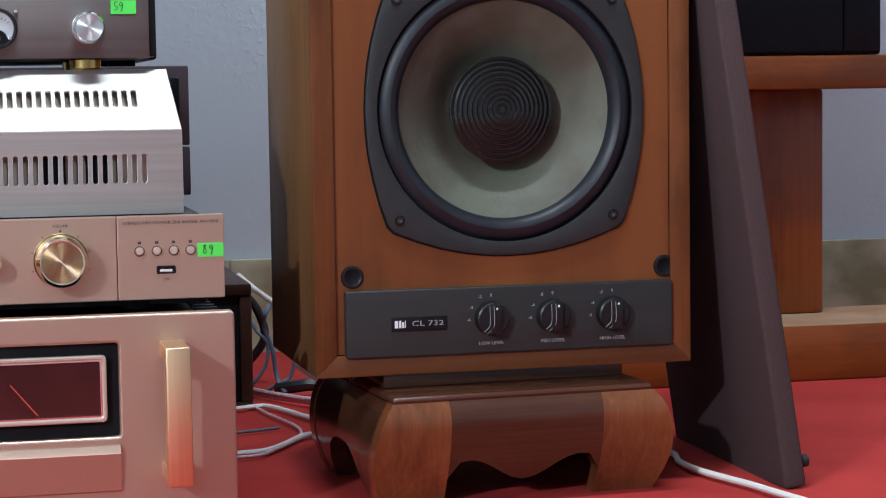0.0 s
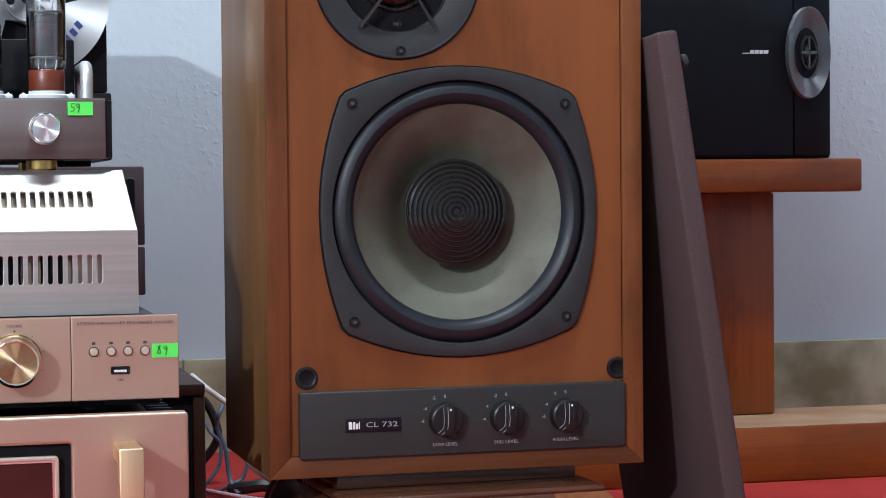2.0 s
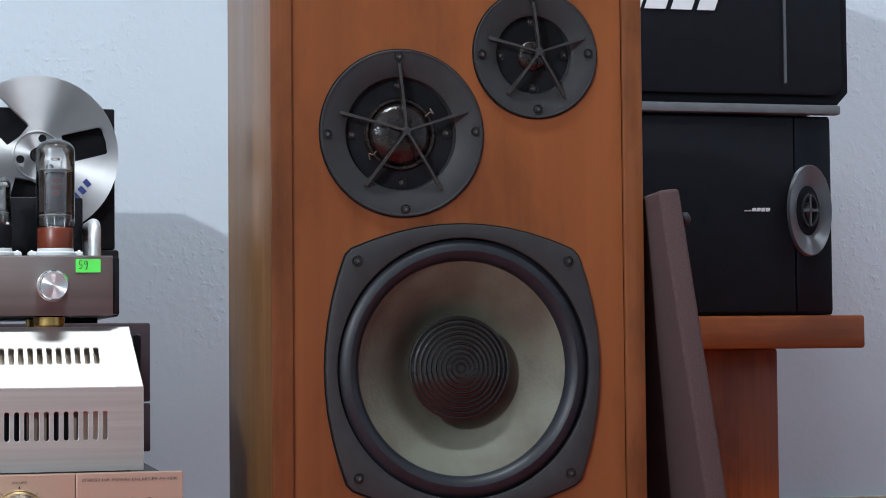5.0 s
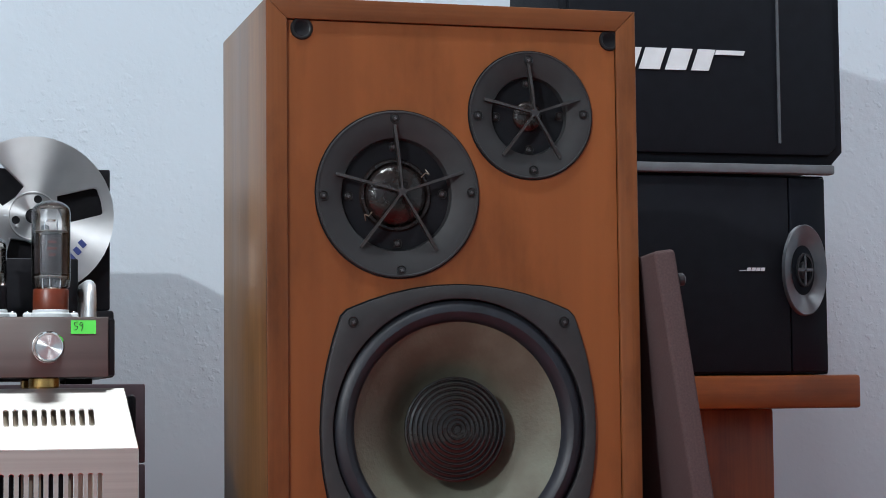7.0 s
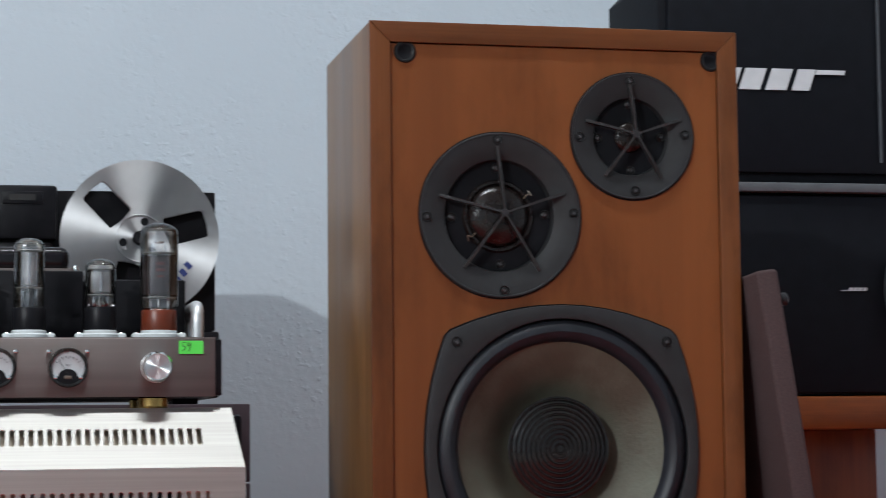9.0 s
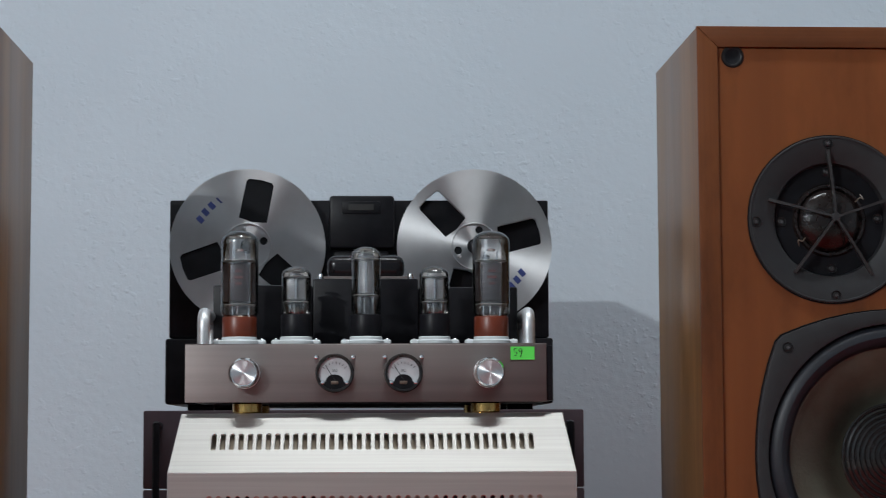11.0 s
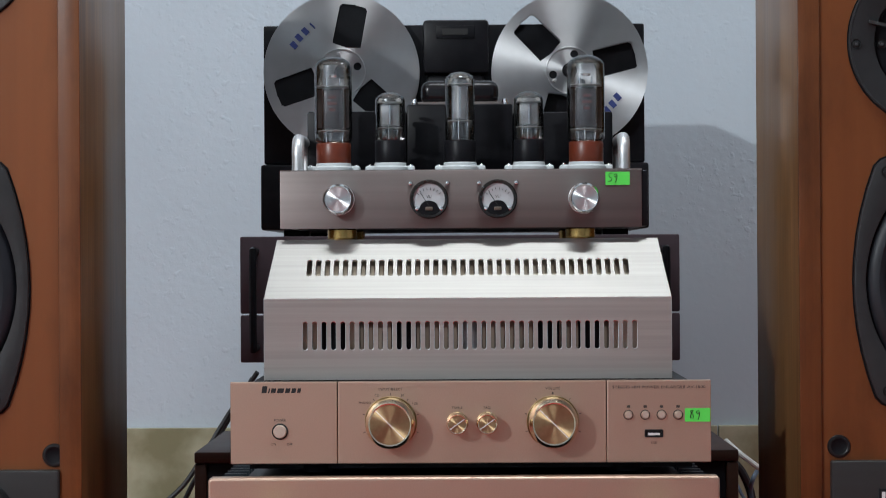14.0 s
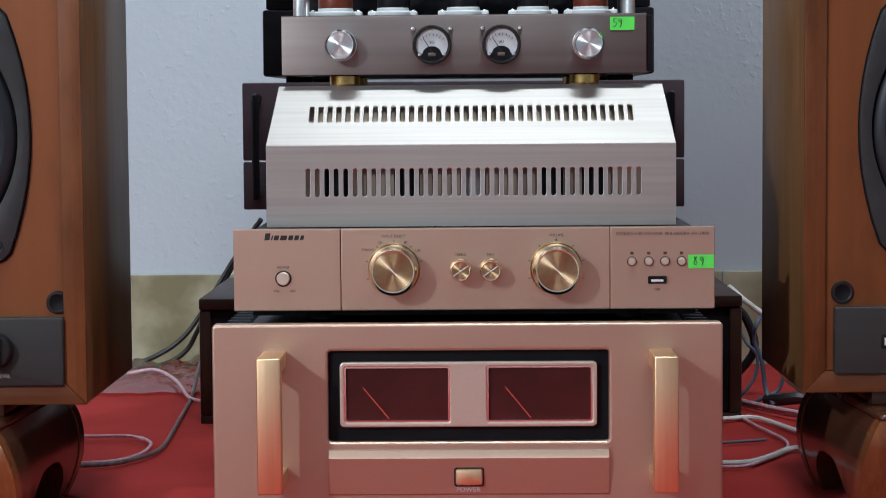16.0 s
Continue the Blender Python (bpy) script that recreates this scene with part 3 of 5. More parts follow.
    for x, z in ((0.034, 0.611), (0.335, 0.611), (0.0355, 0.091), (0.335, 0.091)):
        s = part("grille_socket", lathe([(0, 0.0), (0.0050, -0.0002), (0.0064, -0.0012), (0.0080, -0.0020), (0.0098, -0.0018), (0.0105, -0.0008), (0.0106, 0.0005)], 28), KNOBBLK, ob, "black push-in grille socket", at(x, by, z))
        part("socket_hole", lathe([(0, -0.0006), (0.0050, -0.0010), (0.0070, -0.0018), (0.0074, -0.0012)], 24), VOID, s)
    # level control panel
    x0, x1, z0, z1 = 0.0275, 0.3405, 0.0170, 0.0785
    p = part("control_panel", prism(roundrect(x0, x1, z0, z1, 0.0025), 0.011, bevel=0.0018, seg=3), PANELG, ob, "dark grey level control panel", at(0, by - 0.0085, 0), angle=20)
    pl = part("name_plate", prism(roundrect(0.0695, 0.1215, 0.0405, 0.0535, 0.001), 0.002, bevel=0.0004), BLACKM, p, "small black name plate", at(0, -0.0012, 0))
    for i, (bx, bw) in enumerate(((0.0722, 0.0032), (0.0763, 0.0020), (0.0791, 0.0020), (0.0818, 0.0007))):
        part("mark_bar", box(bx, bx + bw, -0.0004, 0.0, 0.0438, 0.0505 if i != 2 else 0.049), WHITE, pl, smooth=False)
    words("CL 732", 0.0047, DIMPRINT, pl, at(0.1032, -0.0002, 0.0472), width=0.0295)
    for i, (kx, txt) in enumerate(((0.1635, "LOW LEVEL"), (0.2225, "MID LEVEL"), (0.2805, "HIGH LEVEL"))):
        k = part("level_knob", lathe([(0, -0.010), (0.0135, -0.0100), (0.0150, -0.0090), (0.0158, -0.002), (0.0162, 0.001)], 48), KNOBBLK, p, "round black level knob", at(kx, 0, 0.0495))
        part("grip_bar", box(-0.0035, 0.0065, -0.0135, -0.0095, -0.0140, 0.0140, 0.0012), KNOBBLK, k)
        part("pointer_dot", lathe([(0, -0.0142), (0.0010, -0.0141), (0.0012, -0.0132)], 12), WHITE, k, m=at(0.0020, 0, 0.0098))
        for dx, dz in ((0.0, 0.0), (0.0030, -0.0022)):
            part("pointer_or_glint_line", sweep([(-0.0040 + dx, -0.0137 if dx else -0.0102, 0.0122), (-0.0040 + dx, -0.0137 if dx else -0.0102, -0.0055 + dz * 0.3), (-0.0040 + dx - 0.0058, -0.0102, -0.0118 + dz * 0.8)], 0.00026, 5, 3), THINLINE, k)
        words(txt, 0.0031, DIMPRINT, p, at(kx, -0.0002, 0.0262), width=0.0235 if i < 2 else 0.025)
        for tx, a, rr in (("0", 90, 0.021), ("-2", 118, 0.0225), ("-4", 152, 0.0215), ("-6", 183, 0.0215)):
            words(tx, 0.0030, DIMPRINT, p, at(kx + rr * math.cos(radians(a)), -0.0002, 0.0495 + rr * math.sin(radians(a))))
    return ob


right_speaker = loudspeaker(pose(0.299, 0.031, 0.1165, 0, 0, 0.9))
copy_thing(right_speaker, pose(-0.705, -0.017, 0.1165, 0, 0, 0.0))

# ---- carved stands ----


def stand(m):
    ob = thing("speaker_stand", "low carved wooden stand with bulging legs, lacquered in two tones", "stand", m, "carved speaker stands")
    W, D = 0.288, 0.262
    # height, then how far the front and the ends stand in from the widest outline
    bulge = [(0.0, 0.030, 0.012), (0.01, 0.0245, 0.0075), (0.02, 0.019, 0.004), (0.03, 0.014, 0.0015), (0.04, 0.0095, 0.0), (0.05, 0.006, 0.0002), (0.06, 0.003, 0.0012), (0.068, 0.0012, 0.003), (0.076, 0.0, 0.0055), (0.083, 0.0005, 0.0085), (0.089, 0.0025, 0.0120), (0.0945, 0.006, 0.0165), (0.0985, 0.010, 0.0205)]

    def inset(z):
        for (z0, a, c), (z1, b, d) in zip(bulge, bulge[1:]):
            if z <= z1:
                k = (z - z0) / (z1 - z0)
                return a + (b - a) * k, c + (d - c) * k
        return bulge[-1][1:]

    part("top_board", box(-W / 2 + 0.026, W / 2 - 0.026, 0.066, D - 0.04, 0.1030, 0.1165, 0.002), STANDD, ob, "dark stained top board")
    part("moulding", box(-W / 2 + 0.0185, W / 2 - 0.0185, 0.008, D - 0.008, 0.0955, 0.1030, 0.004, 3), STANDD, ob)

    def panel(x0, x1, lower, mt, name, back=False):
        b = bmesh.new()
        cols = 14
        grid = []
        zs = [i / 12 for i in range(13)]
        for layer in (0.0, 0.018):
            rows = []
            for c in range(cols + 1):
                x = x0 + (x1 - x0) * c / cols
                lo = lower(x)
                row = []
                for q in zs:
                    z = lo + (0.097 - lo) * q
                    i, e = inset(z)
                    half = W / 2
                    u = (x + half) / 0.071 if x < 0 else (half - x) / 0.071
                    xx = x + (e * (1 - u) * (1 if x < 0 else -1) if name == "leg" else 0.0)
                    row.append(b.verts.new((xx, i + layer, z)))
                rows.append(row)
            grid.append(rows)
        f, k = grid
        for c in range(cols):
            for q in range(12):
                b.faces.new((f[c][q], f[c + 1][q], f[c + 1][q + 1], f[c][q + 1]))
                b.faces.new((k[c][q], k[c][q + 1], k[c + 1][q + 1], k[c + 1][q]))
            b.faces.new((f[c][0], k[c][0], k[c + 1][0], f[c + 1][0]))
            b.faces.new((f[c][12], f[c + 1][12], k[c + 1][12], k[c][12]))
        for c in (0, cols):
            for q in range(12):
                b.faces.new((f[c][q], f[c][q + 1], k[c][q + 1], k[c][q]))
        o = part(name, b, mt, ob)
        if back:
            o.matrix_basis = pose(0, D, 0, 0, 0, 180)
        return o

    def leg_low(x):
        return 0.0

    def apron_low(x):
        u = min(1.0, abs(x / (W / 2 - 0.0712)))
        return 0.020 + 0.022 * math.sin(min(u / 0.72, 1.0) * math.pi / 2) ** 2 - 0.016 * max(0.0, (u - 0.80) / 0.20) ** 2

    for back in (False, True):
        panel(-W / 2, -W / 2 + 0.071, leg_low, STANDW, "leg", back)
        panel(W / 2 - 0.071, W / 2, leg_low, STANDW, "leg", back)
        panel(-W / 2 + 0.0712, W / 2 - 0.0712, apron_low, STANDD, "apron", back)
    # end pieces with an arched cut between the feet
    for s in (-1, 1):
        b = bmesh.new()
        n, zs = 16, [i / 10 for i in range(11)]
        lay = []
        for t in (0.0, 0.016):
            rows = []
            for c in range(n + 1):
                y = 0.012 + (D - 0.024) * c / n
                u = (y - D / 2) / (D / 2 - 0.012)
                lo = 0.001 if abs(u) > 0.62 else 0.048 * (1 - (abs(u) / 0.62) ** 3)
                row = []
                for q in zs:
                    z = lo + (0.096 - lo) * q
                    i, e = inset(z)
                    yy = i + 0.003 + (D - 2 * i - 0.006) * (c / n)
                    row.append(b.verts.new((s * (W / 2 - e - t - 0.001), yy, z)))
                rows.append(row)
            lay.append(rows)
        f, k = lay
        for c in range(n):
            for q in range(10):
                b.faces.new((f[c][q], f[c + 1][q], f[c + 1][q + 1], f[c][q + 1]))
                b.faces.new((k[c][q], k[c][q + 1], k[c + 1][q + 1], k[c + 1][q]))
            b.faces.new((f[c][0], k[c][0], k[c + 1][0], f[c + 1][0]))
            b.faces.new((f[c][10], f[c + 1][10], k[c + 1][10], k[c][10]))
        for c in (0, n):
            for q in range(10):
                b.faces.new((f[c][q], f[c][q + 1], k[c][q + 1], k[c][q]))
        part("end_panel", b, STANDD, ob, "dark glossy end panel")
    return ob


st = stand(pose(0.4855, -0.018, 0.0, 0, 0, 4.0))
copy_thing(st, pose(-0.545, -0.062, 0.0, 0, 0, -3.0))

# ---- removed grille leaning on the cabinet ----
gr = thing("speaker_grille", "removed brown cloth speaker grille leaning against the loudspeaker side", "grille", pose(0.7295, -0.028, 0.0, -3.0, -7.4, 0))
part("frame", box(0, 0.0215, 0, 0.305, 0, 0.527, 0.004, 3), GRILLE, gr, "cloth wrapped grille frame")
for z in (0.022, 0.498):
    part("peg", lathe([(0.0045, 0), (0.0045, 0.012), (0.0062, 0.014), (0.0062, 0.019), (0.003, 0.021), (0, 0.021)], 18, "z"), PLASTIC, gr, "black plastic grille peg", at(0.010, 0.012, z, 0, 90, 0))

# ---- wooden shelf unit with two black loudspeakers ----
sh = thing("wooden_shelf", "orange-brown lacquered wooden shelf with a thick post and base", "shelf")
part("base_board", box(0.66, 1.75, 0.615, 0.815, 0.0, 0.070, 0.003), SHELFX, sh)
part("dusty_top", box(0.662, 1.748, 0.617, 0.813, 0.070, 0.0705), DUST, sh, "dusty pale top of the base")
part("post", box(0.905, 1.106, 0.748, 0.81, 0.0706, 0.369, 0.004), SHELFZ, sh)
part("top_board", box(0.66, 1.192, 0.66, 1.10, 0.369, 0.4125, 0.004), SHELFX, sh)

bx = thing("bookshelf_speaker", "black bookshelf loudspeaker with an oval side tweeter, on the wooden shelf", "speaker")
part("cabinet", box(0.722, 1.150, 0.668, 0.93, 0.413, 0.674, 0.003), BOSEG, bx, "satin black cabinet")
part("grille", box(0.726, 1.095, 0.660, 0.669, 0.416, 0.671, 0.003), BOSEB, bx, "black cloth front grille")
part("tweeter_bay", box(0.0, 0.051, 0, 0.008, 0, 0.255, 0.003), BOSEG, bx, m=at(1.0965, 0.661, 0.416))
tw = part("tweeter_flange", lathe([(0.0215, 0.012), (0.0225, 0.010), (0.030, 0.0050), (0.040, -0.0005), (0.052, -0.0050), (0.0600, -0.0070), (0.0612, -0.0062), (0.0615, 0.004)], 56), HORN, bx, "brushed grey concave tweeter horn", at(1.1135, 0.658, 0.549) @ Matrix.Diagonal((0.49, 1, 0.97, 1)))
part("throat", lathe([(0, 0.0118), (0.0218, 0.0118), (0.0218, 0.0126)], 40), VOID, tw)
part("tweeter_dome", lathe([(0, -0.003), (0.008, -0.0015), (0.0125, 0.004), (0.014, 0.0115)], 32), GREYRIM, tw)
for a in (0, 90):
    part("guard_bar", box(-0.021, 0.021, -0.007, -0.003, -0.0020, 0.0020), GREYRIM, tw, m=at(0, 0, 0, 0, a, 0))
part("guard_ring", lathe([(0.019, -0.002), (0.0195, -0.006), (0.0225, -0.006), (0.023, -0.001)], 32), PLASTIC, tw)


def slanted(parent, x0, z0, w, h, lean, mt, y, name="mark_bar"):
    b = prism([(x0, z0), (x0 + w, z0), (x0 + w + lean, z0 + h), (x0 + lean, z0 + h)], 0.002)
    return part(name, b, mt, parent, m=at(0, y, 0), smooth=False)


LOGO = mat("logo_silver", (0.62, 0.63, 0.65), 0.4, second=(0.55, 0.56, 0.58), scale=40)
for i in range(4):
    slanted(bx, 1.034 + i * 0.0065, 0.5475, 0.0052, 0.0045, 0.0012, LOGO, 0.6588)
slanted(bx, 1.024, 0.5475, 0.009, 0.0011, 0.0003, LOGO, 0.6588)

by2 = thing("monitor_speaker", "large black loudspeaker with chamfered corners and silver badge", "speaker")
oct_ = [(0.786, 0.712), (0.812, 0.684), (1.157, 0.684), (1.177, 0.706), (1.177, 0.950), (1.155, 0.978), (0.808, 0.978), (0.786, 0.955)]
part("cabinet", prism(oct_, 0.22, bevel=0.002), BOSEB, by2, "black textured cabinet", at(0, 0.668, 0))
part("grille", prism([(0.796, 0.712), (0.811, 0.700), (1.152, 0.700), (1.164, 0.712), (1.164, 0.950), (1.150, 0.966), (0.811, 0.966), (0.796, 0.950)], 0.012, bevel=0.003), BOSEB, by2, "black foam front grille", at(0, 0.657, 0))
part("seam_strip", box(1.081, 1.0845, 0.6545, 0.658, 0.715, 0.955), GREYRIM, by2, "thin grey vertical strip")
part("lower_lip", box(0.800, 1.158, 0.650, 0.668, 0.6745, 0.6870, 0.003), LIPGREY, by2, "grey rubber lip")
# badge: plain slanted silver blocks and a bar
for x in (0.855, 0.889, 0.925):
    slanted(by2, x, 0.8075, 0.0285, 0.028, 0.010, LOGO, 0.6545, "mark_block")
slanted(by2, 0.961, 0.8075, 0.024, 0.028, 0.010, LOGO, 0.6545, "mark_block")
slanted(by2, 0.9940, 0.8290, 0.040, 0.0060, 0.0022, LOGO, 0.6545, "mark_bar")

# ---- wooden case amplifier at the back ----
wc = thing("wooden_case_amplifier", "wide dark wooden cased amplifier standing on the carpet", "amplifier")
part("top_board", box(-0.329, 0.319, 0.603, 0.90, 0.137, 0.151, 0.0025), DARKWOOD, wc)
part("front_panel", box(-0.314, 0.304, 0.609, 0.620, 0.012, 0.1365, 0.001), BLACKM, wc, "black front panel")
part("side_panel", box(-0.329, -0.3145, 0.605, 0.90, 0.010, 0.1365, 0.0025), DARKWOOD, wc)
part("side_panel", box(0.3045, 0.319, 0.605, 0.90, 0.010, 0.1365, 0.0025), DARKWOOD, wc)
part("bottom_board", box(-0.329, 0.319, 0.605, 0.90, 0.0, 0.0098, 0.0015), DARKWOOD, wc)
sp = thing("black_amplifier", "plain black metal amplifier stacked on the wooden case", "amplifier")
part("case", box(-0.21, 0.20, 0.62, 0.88, 0.151, 0.262, 0.003), BLACKM, sp)

# ---- rack unit with handles ----
rk = thing("rack_unit", "brown-black rack unit with handles, behind the silver amplifier", "amplifier")
part("body", box(-0.22, 0.20, 0.437, 0.90, 0.262, 0.404, 0.002), BLACKM, rk)
part("upper_plate", box(-0.2535, 0.2325, 0.43, 0.436, 0.320, 0.4055, 0.002), PURPLE, rk, "dark brown upper face plate")
part("lower_plate", box(-0.2535, 0.2325, 0.43, 0.436, 0.266, 0.3185, 0.002), PURPLE, rk, "dark brown lower face plate")
for x in (-0.236, 0.215):
    part("handle", sweep([(x, 0.432, 0.389), (x, 0.405, 0.389), (x, 0.398, 0.380), (x, 0.398, 0.29), (x, 0.405, 0.283), (x, 0.432, 0.283)], 0.0042, 10, 5), BLACKM, rk, "black bail handle")

# ---- tape deck with two reels ----
TY = 0.53
td = thing("tape_deck", "black reel-to-reel tape deck with two aluminium reels", "tape deck")
part("body", box(-0.236, 0.2035, TY, TY + 0.375, 0.490, 0.650, 0.002), BLACKM, td)
part("lower_panel", box(-0.239, 0.207, TY - 0.012, TY + 0.375, 0.4135, 0.489, 0.003), BLACKM, td)
for x in (-0.2, 0.17):
    for y in (TY + 0.02, TY + 0.33):
        part("foot", box(x - 0.015, x + 0.015, y - 0.01, y + 0.01, 0.404, 0.414, 0.002), BLACKM, td)
hd = part("head_cover", box(-0.051, 0.024, TY - 0.02, TY + 0.002, 0.592, 0.6535, 0.004), BLACKM, td, "dark smoked counter cover")
part("counter_window", box(-0.036, 0.008, TY - 0.0215, TY - 0.0195, 0.632, 0.646, 0.0005), BLACKM, hd)
part("counter_digits", box(-0.029, 0.000, TY - 0.0222, TY - 0.021, 0.636, 0.643), PANELG, hd)
part("head_block", box(-0.047, 0.019, TY - 0.016, TY + 0.001, 0.497, 0.590, 0.005), BLACKM, td)


def reel(cx, cz, turn, letters, packed=False):
    r = tagged(new("tape_reel"), "spun aluminium tape reel with three windows", "tape reel", "tape reels")
    r.matrix_basis = at(cx, TY - 0.018, cz)
    R = 0.0895
    for side, y in (("front", 0.0), ("back", 0.0135)):
        holes = []
        for k in range(3):
            a = turn + k * 120
            ca, sa_ = math.cos(radians(a)), math.sin(radians(a))
            pts = [(u * ca - v * sa_, u * sa_ + v * ca) for u, v in ((0.031, 0.0165), (0.0285, 0.0), (0.031, -0.0165), (0.074, -0.0160), (0.0772, -0.0135), (0.0785, 0.0), (0.0772, 0.0135), (0.074, 0.0160))]
            holes.append(pts)
        holes.append(circle(0.0085, 20))
        if side == "front":
            for a in (turn + 60, turn + 180, turn + 300):
                holes.append(circle(0.0046, 14, 0.0195 * math.cos(radians(a)), 0.0195 * math.sin(radians(a))))
        part("flange", prism(circle(R, 96), 0.0012, holes=holes), ALU, r, "brushed aluminium flange", at(0, y, 0), smooth=False)
    hb = part("hub", lathe([(0.0258, 0.0), (0.0262, -0.0010), (0.0272, -0.0010), (0.0277, 0.0)], 56), ALU, r, "aluminium hub ring")
    part("hub_core", lathe([(0, 0.0016), (0.0255, 0.0016), (0.0255, 0.0130), (0, 0.0130)], 40), VOID, r, "black hub core")
    if packed:
        part("tape_pack", lathe([(0.0256, 0.0020), (0.0790, 0.0020), (0.0790, 0.0128), (0.0256, 0.0128)], 64), VOID, r, "dark wound tape")
    part("spindle", lathe([(0, -0.003), (0.006, -0.003), (0.007, -0.001), (0.007, 0.018)], 24), BLACKM, r, "black spindle")
    for a in (turn + 20, turn + 200):
        part("rivet", lathe([(0, -0.0022), (0.002, -0.0018), (0.0024, -0.0008)], 12), ALU, hb, m=at(0.021 * math.cos(radians(a)), 0, 0.021 * math.sin(radians(a))))
    # four printed marks along the rim
    a0, spread, tilt = letters
    for k in range(4):
        rad = 0.0625
        a = radians(a0 + spread * (k - 1.5))
        x, z = rad * math.cos(a), rad * math.sin(a)
        mk = box(-0.0030, 0.0030, -0.0006, 0.0, -0.0044, 0.0044) if k < 3 else box(-0.0010, 0.0010, -0.0006, 0.0, -0.0044, 0.0044)
        part("printed_mark", mk, BLUEINK, r, "dark blue printed mark", at(x, -0.0003, z, 0, -tilt, 0), smooth=False)
    return r


reel(-0.145, 0.5945, 79, (136, -9.5, 46), True)
reel(0.1165, 0.5945, 14, (-43, -9, 223))

GOLDPALE = mat("pale_anodised", (0.66, 0.56, 0.47), 0.42, metal=0.7, second=(0.62, 0.52, 0.435), scale=700)

# ---- gold power amplifier ----
ga = thing("power_amplifier", "rose-gold power amplifier with twin red meters and front handles", "amplifier")
GY = -0.03
x0, x1, zt = -0.232, 0.219, 0.188
win = roundrect(-0.1295, 0.1185, 0.083, 0.164, 0.003)
part("front_panel", prism(roundrect(x0, x1, 0.012, zt, 0.004), 0.014, bevel=0.0025, seg=3, holes=[win]), GOLDPANEL, ga, "brushed rose-gold front plate", at(0, GY, 0), angle=10)
part("chassis", box(x0 + 0.025, x1 - 0.025, GY + 0.014, 0.36, 0.014, 0.180, 0.002), BLACKM, ga)
for i in range(15):
    for s in (-1, 1):
        xa = (x0 + 0.004) if s < 0 else (x1 - 0.024)
        yy = GY + 0.020 + i * 0.024
        part("heat_sink_fin", box(xa, xa + 0.020, yy, yy + 0.005, 0.02, 0.182), FINS, ga, smooth=False)
mw = part("meter_window", box(-0.1295, 0.1185, GY + 0.0068, GY + 0.012, 0.083, 0.164), VOID, ga, "black glass meter window")
panes = ((-0.1152, -0.0218), (0.0108, 0.1042))
part("meter_frame", prism(roundrect(-0.1192, 0.1082, 0.0962, 0.1540, 0.004), 0.006, bevel=0.0012, holes=[roundrect(xa, xb, 0.1002, 0.1500, 0.0022) for xa, xb in panes]), GOLDPALE, mw, "pale metal meter bezel", at(0, GY - 0.0005, 0), angle=20)
for xa, xb in panes:
    part("pane_edge", prism(roundrect(xa, xb, 0.1002, 0.1500, 0.0022), 0.003, holes=[roundrect(xa + 0.0016, xb - 0.0016, 0.1018, 0.1484, 0.0012)]), STEELPOL, mw, "bright inner edge", at(0, GY + 0.0018, 0), smooth=False)
    part("meter_face", box(xa, xb, GY + 0.0045, GY + 0.0065, 0.1, 0.15), METERRED, mw, "dark red meter face")
    part("needle", sweep([(xa + 0.0165, GY + 0.0040, 0.131), (xa + 0.028, GY + 0.0040, 0.117), (xa + 0.039, GY + 0.0040, 0.1035)], 0.0004, 6, 3), NEEDLE, mw, "thin red needle")
fl = bmesh.new()
prof = ((0.008, 0.036), (0.0055, 0.036), (0.0042, 0.0370), (0.0, 0.0694), (0.0006, 0.0702), (0.0034, 0.0762), (0.008, 0.0765))
ends = [[fl.verts.new((x, y, z)) for y, z in prof] for x in (-0.1292, 0.1182)]
for i in range(len(prof)):
    j = (i + 1) % len(prof)
    fl.faces.new((ends[0][i], ends[0][j], ends[1][j], ends[1][i]))
fl.faces.new(ends[0][::-1])
fl.faces.new(ends[1])
strip = part("lower_flap", fl, GOLDPANEL, ga, "raised lower control flap with a sloped top edge", at(0, GY - 0.007, 0))
part("power_button", prism(roundrect(-0.017, 0.0065, 0.0455, 0.0595, 0.002), 0.006, bevel=0.001, seg=2), GOLDEDGE, strip, "gold power button", at(0, -0.0015, 0))
part("button_surround", prism(roundrect(-0.0185, 0.008, 0.044, 0.061, 0.002), 0.002, holes=[roundrect(-0.0172, 0.0067, 0.0453, 0.0597, 0.002)]), INK, strip, m=at(0, 0.0008, 0))
words("POWER", 0.0042, WHITE, strip, at(-0.006, 0.0032, 0.0407, 7, 0, 0), width=0.021)
for xa in (-0.1870, 0.1533):
    hnd = part("handle", box(xa, xa + 0.0212, GY - 0.058, GY - 0.044, 0.047, 0.165, 0.0016, 3), GOLDEDGE, ga, "champagne metal bar handle")
    for za, zb in ((0.0475, 0.061), (0.150, 0.1645)):
        part("handle_post", box(xa + 0.0004, xa + 0.0208, GY - 0.045, GY + 0.001, za, zb, 0.0012), GOLDEDGE, hnd)
for x in (-0.18, 0.17):
    for y in (0.0, 0.3):
        part("foot", lathe([(0, 0), (0.018, 0), (0.02, 0.003), (0.02, 0.015), (0, 0.015)], 24, "z"), BLACKM, ga, m=at(x, y, 0))


